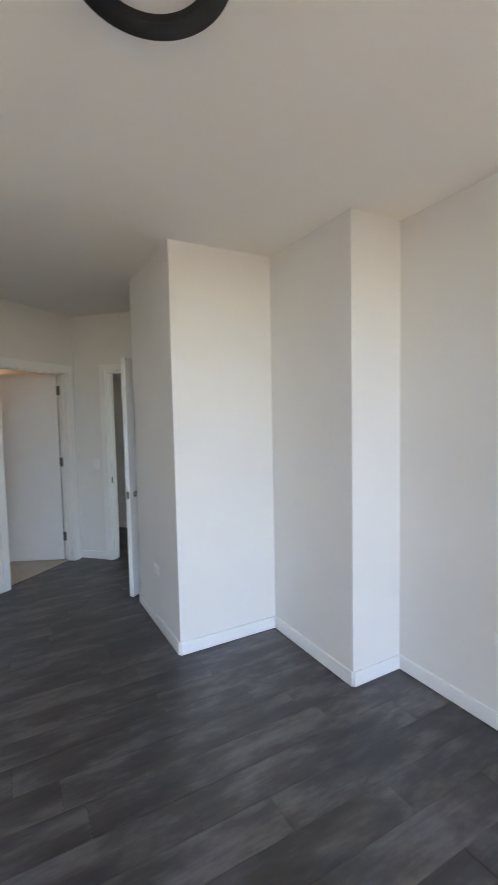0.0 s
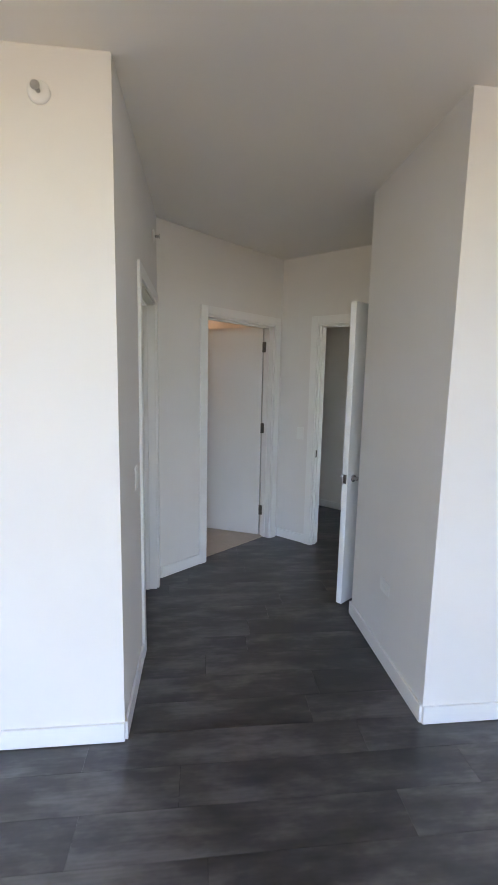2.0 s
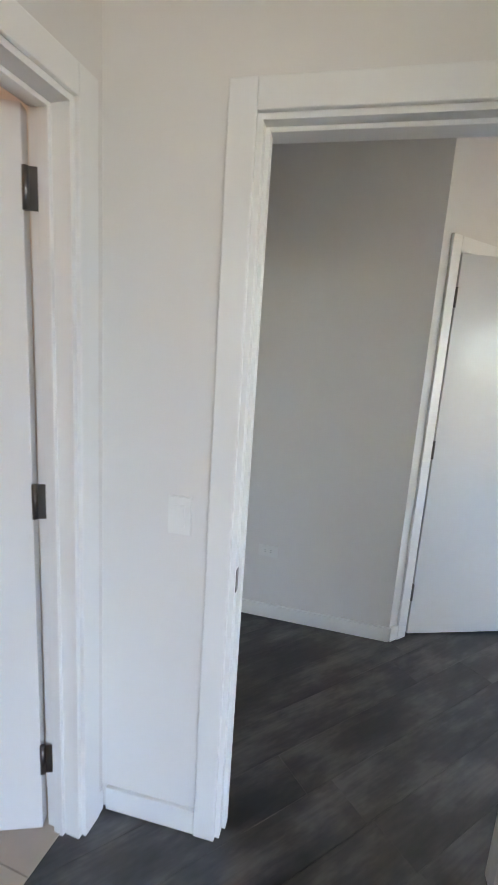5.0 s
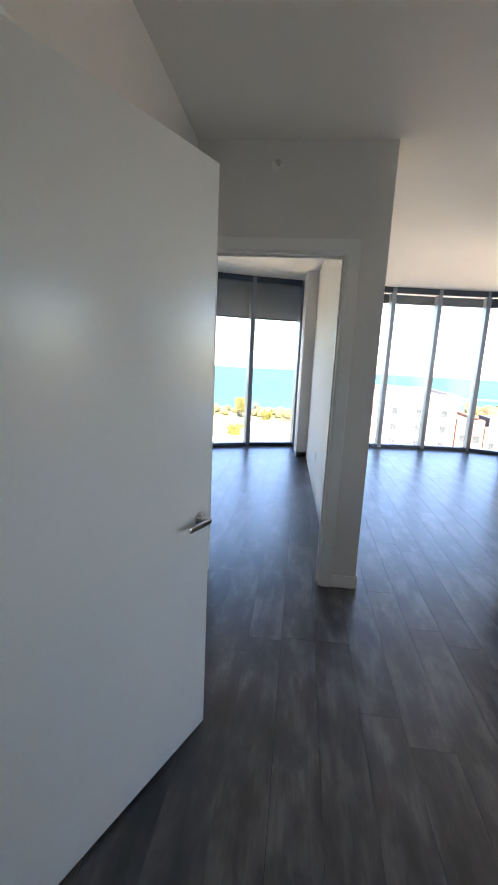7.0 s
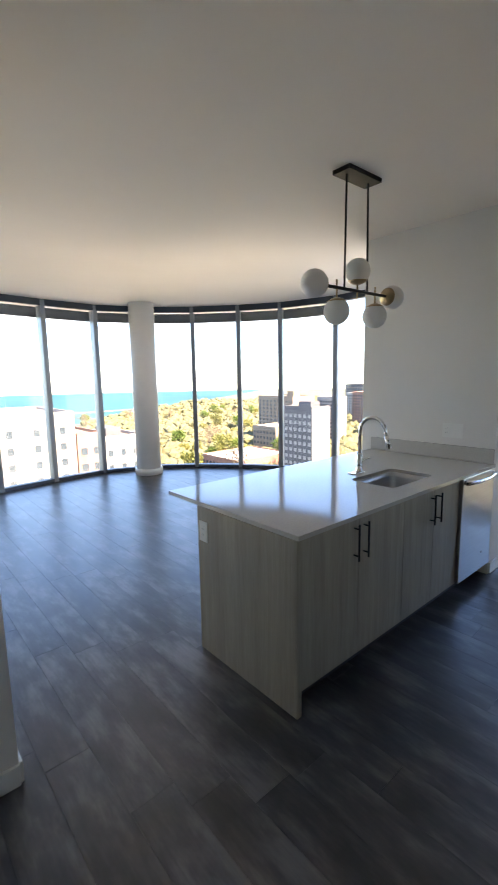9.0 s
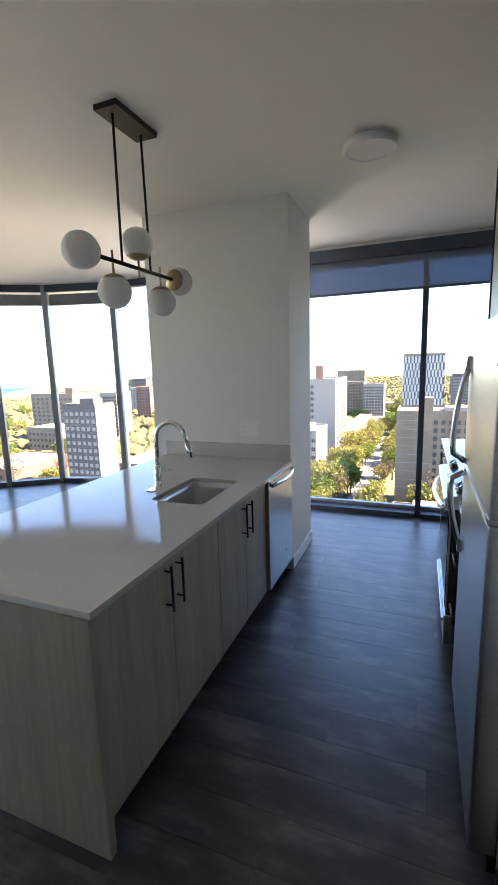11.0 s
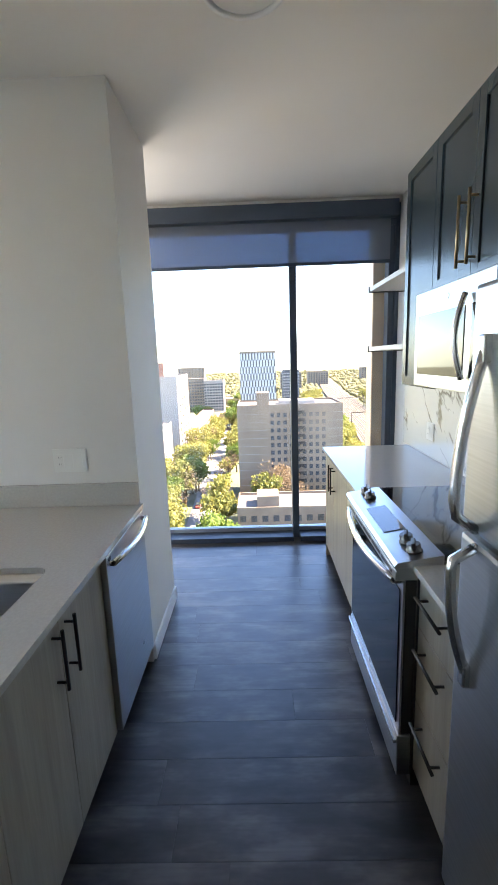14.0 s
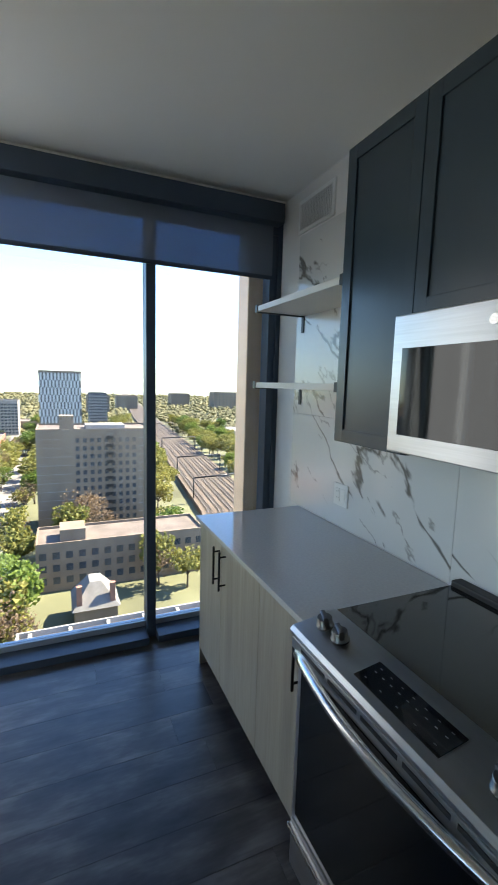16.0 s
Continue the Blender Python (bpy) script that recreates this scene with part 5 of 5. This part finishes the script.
gt_ = building("gridded_tower", 122, 107.9, 132, 122, -10.4, DARKB, "dark gridded apartment tower with its sunlit side coloured pale", "x", 13, 6, (1.35, 1.3), win_mat=WHITEROOF)
# sunlight on this side is put into a paler slab
part("side_wall", boxed(122.0, 107.6, GZ, 132, 107.89, -10.4), CREAM, gt_)
part("roof_house", boxed(125, 111, -10.2, 130, 117, -8.0), DARKB, gt_)
sb = building("apartment_slab", 214, 204, 236, 238, -12.6, TANB, "brown brick apartment slab with rows of windows", "x", 12, 9, (1.6, 1.4))
part("roof_house", boxed(218, 207, -12.4, 224, 213, -8.6), TANB, sb)
building("white_tower", 246, 196, 262, 210, -14.0, CREAM, "cream tower behind the slab", "x", 12, 6, (1.5, 1.4))
building("brick_tower", 330, 226, 350, 240, -14.0, BRICK, "red brick apartment tower", "x", 12, 5, (1.6, 1.5))
building("far_tower", 400, 277, 430, 300, -9.0, DARKB, "dark apartment tower in the distance", "x", 12, 7, (1.8, 1.5), win_mat=TANB)
building("cream_tower", 380, 268, 396, 284, -17.0, CREAM, "cream tower in the distance", "x", 10, 5, (1.6, 1.5))
building("brick_house_row", 190, 196, 212, 217, -30.5, TANB, "pinkish brick walk-up with a pale roof", "x", 4, 7, (1.4, 1.5), roof=WHITEROOF)
building("flat_roofs", 130, 160, 165, 190, -38.5, BRICK, "low brick building with a pale flat roof", "x", 2, 10, (1.6, 1.5), roof=WHITEROOF)
building("flat_roofs", 70, 120, 96, 140, -40, DARKB, "low building with a pale flat roof", "x", 2, 8, (1.6, 1.5), roof=WHITEROOF)
building("flat_roofs", 112, 128, 128, 150, -40.5, BRICK, "low building with a pale flat roof", "x", 2, 8, (1.6, 1.5), roof=WHITEROOF)
building("flat_roofs", 150, 100, 185, 125, -38, BRICK, "low brick building with a pale flat roof", "x", 2, 8, (1.6, 1.5), roof=WHITEROOF)
structure("pier_breakwater", boxed(120, 640, GZ + 0.3, 320, 648, GZ + 1.4), CONCRETE, "low breakwater in the lake", "breakwater")


# ---- trees ----
def tree(seed, leaf, h, spread, count, size):
    r = random.Random(seed)
    ob = thing("tree", (0, 0, 0), "", "")
    bm = bmesh.new()
    tube(bm, [(0, 0, 0), (0.1, 0, h * 0.25), (0.0, 0.1, h * 0.6)], [h * 0.028, h * 0.02, h * 0.008], 7)
    lobes = []
    for k in range(9):
        a = 2.4 * k + r.random()
        d, z = spread * (0.25 + 0.5 * r.random()), h * (0.45 + 0.42 * r.random())
        p_ = Vector((d * math.cos(a), d * math.sin(a), z))
        tube(bm, [(0, 0, h * 0.3), p_ * 0.5 + Vector((0, 0, h * 0.2)), p_], [h * 0.012, h * 0.008, h * 0.003], 5)
        lobes.append((p_, spread * (0.38 + 0.22 * r.random())))
    part("trunk", bm, BARK, ob)
    verts, faces = [], []
    for _ in range(count):
        c, rad = r.choice(lobes)
        v = Vector((r.gauss(0, 1), r.gauss(0, 1), r.gauss(0, 0.8))).normalized() * rad * (0.55 + 0.5 * r.random())
        p_ = c + v
        s = size * (0.6 + 0.8 * r.random())
        q = Euler((r.random() * 6.3, r.random() * 6.3, r.random() * 6.3)).to_matrix()
        k = len(verts)
        for w in ((-1, -0.6, 0), (0.9, -0.8, 0.25), (1, 0.7, -0.1), (-0.7, 0.9, 0.3), (0, 0, 0.75)):
            verts.append(p_ + q @ (Vector(w) * s))
        faces += [(k, k + 1, k + 4), (k + 1, k + 2, k + 4), (k + 2, k + 3, k + 4), (k + 3, k, k + 4)]
    me = bpy.data.meshes.new("crown")
    me.from_pydata(verts, [], faces)
    me.materials.append(leaf)
    cr = new("crown", me)
    cr.parent = ob
    return ob


KINDS = [(tree(1, LEAF_Y, 14, 5.2, 520, 0.42), "yellow-green street tree in fresh spring leaf"), (tree(2, LEAF_Y, 11, 4.6, 480, 0.40), "young yellow-green tree in spring leaf"),
         (tree(3, LEAF_G, 13, 4.8, 560, 0.42), "fresh green tree with a full crown"), (tree(5, LEAF_B, 13, 5.6, 420, 0.22), "bare brown tree just coming into bud")]
spots = []
tr = random.Random(11)


def clear(x, y):
    return all(not (ax - 4 < x < bx + 4 and ay - 4 < y < by + 4) for ax, ay, bx, by in BLOCKS)


BLOCKS = [(146, -25, 166, 10), (108, -30, 121, 9), (88, -7, 98, 3), (50, -20, 59, 9), (330, -11, 354, 15), (200, 39, 232, 53), (165, 40, 186, 52), (225, 36, 330, 44), (122, 108, 132, 122), (214, 204, 236, 238),
          (76, 20.5, 300, 22.5), (6, 90, 50, 122), (70, 120, 96, 140), (112, 128, 128, 150), (150, 100, 185, 125), (130, 160, 165, 190), (190, 196, 212, 217), (246, 196, 262, 210), (-14, 112, 3, 132)]


def scatter(n, x0, x1, y0, y1, mix, test=None):
    k = tries = 0
    while k < n and tries < n * 12:
        tries += 1
        x, y = x0 + tr.random() * (x1 - x0), y0 + tr.random() * (y1 - y0)
        if clear(x, y) and (test is None or test(x, y)):
            spots.append((x, y, tr.choice(mix)))
            k += 1


def off_rail(x, y):
    yc = np.interp(x, [p_[0] for p_ in RC], [p_[1] for p_ in RC])
    return abs(y - yc) > 19


def by_rail(x, y):
    yc = np.interp(x, [p_[0] for p_ in RC], [p_[1] for p_ in RC])
    return 17 < abs(y - yc) < 40


scatter(44, 78, 140, 12, 40, (0, 1, 3, 0, 2, 3))
scatter(60, 140, 330, 13, 40, (0, 1, 2, 3, 0))
scatter(12, 330, 480, 4, 60, (0, 2, 3))
scatter(3, 99, 105, -28, -14, (3, 0, 1))
scatter(2, 126, 142, -3, 3, (3,))
scatter(8, 74, 106, 12, 36, (0, 1, 2, 0))
scatter(4, 123, 143, -30, 4, (3, 0))
scatter(95, 110, 480, -140, -25, (0, 1, 2, 0), by_rail)
scatter(42, 200, 480, -240, -40, (0, 1, 3, 2), off_rail)
scatter(26, 60, 180, 140, 260, (0, 1, 2, 3, 3))
scatter(34, 150, 420, 200, 520, (0, 3, 2, 3, 1))
scatter(16, 100, 330, 60, 215, (0, 1, 2))
scatter(16, -80, 10, 180, 370, (3, 0, 1))
for k, (x, y, kind) in enumerate(spots):
    src, lab = KINDS[kind]
    s = 0.75 + 0.5 * tr.random()
    t_ob = copy_thing(src, pose(x, y, GZ, 0, 0, tr.random() * 360))
    t_ob.scale = (s, s, s * (0.9 + 0.25 * tr.random()))
    tagged(t_ob, lab, "tree", "city trees")
for src, lab in KINDS:
    tagged(src, lab, "tree", "city trees")
for k, (src, lab) in enumerate(KINDS):
    src.location = (118 + 9 * k, 31 + k, GZ)

# woods further off
verts, faces = [], []
wr = random.Random(21)
ICO = bmesh.new()
bmesh.ops.create_icosphere(ICO, subdivisions=1, radius=1)
IV, IF = [v.co.copy() for v in ICO.verts], [[v.index for v in f.verts] for f in ICO.faces]
ICO.free()


def clump(x, y, r):
    k = len(verts)
    for v in IV:
        j = 0.65 + 0.6 * wr.random()
        verts.append((x + v.x * r * j, y + v.y * r * j, GZ + r * 0.75 + v.z * r * 0.85 * j))
    faces.extend([[k + i for i in f] for f in IF])


for _ in range(6500):
    d = 430 * math.exp(wr.random() * 1.3)
    a = radians(-32 + wr.random() * 50)
    x, y = d * math.cos(a), d * math.sin(a)
    if off_rail(x, y) and clear(x, y):
        clump(x, y, (1.5 + 1.7 * wr.random()) * (1 + d / 3000))
for _ in range(4600):
    d = 190 * math.exp(wr.random() * 1.55)
    a = radians(28 + wr.random() * 42)
    x, y = d * math.cos(a), d * math.sin(a)
    shore = np.interp(x, [-200, 60, 260, 520, 1500], [385, 400, 560, 760, 1500])
    if y < shore - 8 and clear(x, y):
        clump(x, y, (1.8 + 2.4 * wr.random()) * (1 + d / 1500))
for _ in range(260):
    x, y = -190 + wr.random() * 240, 340 + wr.random() * 40
    clump(x, y, 2 + 2 * wr.random())
me = bpy.data.meshes.new("far_woods")
me.from_pydata(verts, [], faces)
me.materials.append(WOODS)
tagged(new("far_woods", me), "spring woods and gardens of the far city, paled in place of haze", "woods", kind="stuff")

# ---- floor planks ----
def inside(x, y):
    c = False
    for (x0, y0), (x1, y1) in zip(OUTLINE, OUTLINE[1:] + OUTLINE[:1]):
        if (y0 > y) != (y1 > y) and x < (x1 - x0) * (y - y0) / (y1 - y0) + x0:
            c = not c
    return c


PW, PL = 0.184, 1.22
rng = random.Random(4)
plank_meshes = {}
near, rest = [], bmesh.new()
FLOOR_OB = bpy.data.objects["floor"]
cols = int((6.8 + 2.75) / PW)
for c in range(cols):
    x0, x1 = -2.75 + c * PW, -2.75 + (c + 1) * PW
    ys = [y for y in np.arange(-4.65, 10.3, 0.02) if inside(x0, y) and inside(x1, y)]
    if not ys:
        continue
    lo, hi = min(ys), max(ys)
    y = lo - rng.random() * PL
    while y < hi:
        a, b = max(y, lo), min(y + PL, hi)
        y += PL
        if b - a < 0.05:
            continue
        onpath = (0.9 < x0 < 6.0 and -1.3 < a < 1.9) or (-0.8 < x0 < 2.2 and 1.0 < a < 5.5) or (2.1 < x0 < 5.7 and 2.9 < a < 4.4)
        g = 0.0007
        if onpath and len(near) < 300:
            key = round(b - a, 3)
            if key not in plank_meshes:
                plank_meshes[key] = to_mesh("plank", boxed(-PW / 2 + g, -key / 2 + g, -0.0025, PW / 2 - g, key / 2 - g, 0.0), FLOOR)
            ob = new("plank", plank_meshes[key])
            ob.location = ((x0 + x1) / 2, (a + b) / 2, 0)
            ob.parent = FLOOR_OB
            near.append(ob)
        else:
            box(rest, x0 + g, a + g, -0.0025, x1 - g, b - g, 0.0)
FLOORREST = oak_floor("floor_oak_rest", False)
ob = new("planks", to_mesh("planks", rest, FLOORREST))
ob.parent = FLOOR_OB
tagged(ob, "dark grey-brown oak planks", kind="stuff")
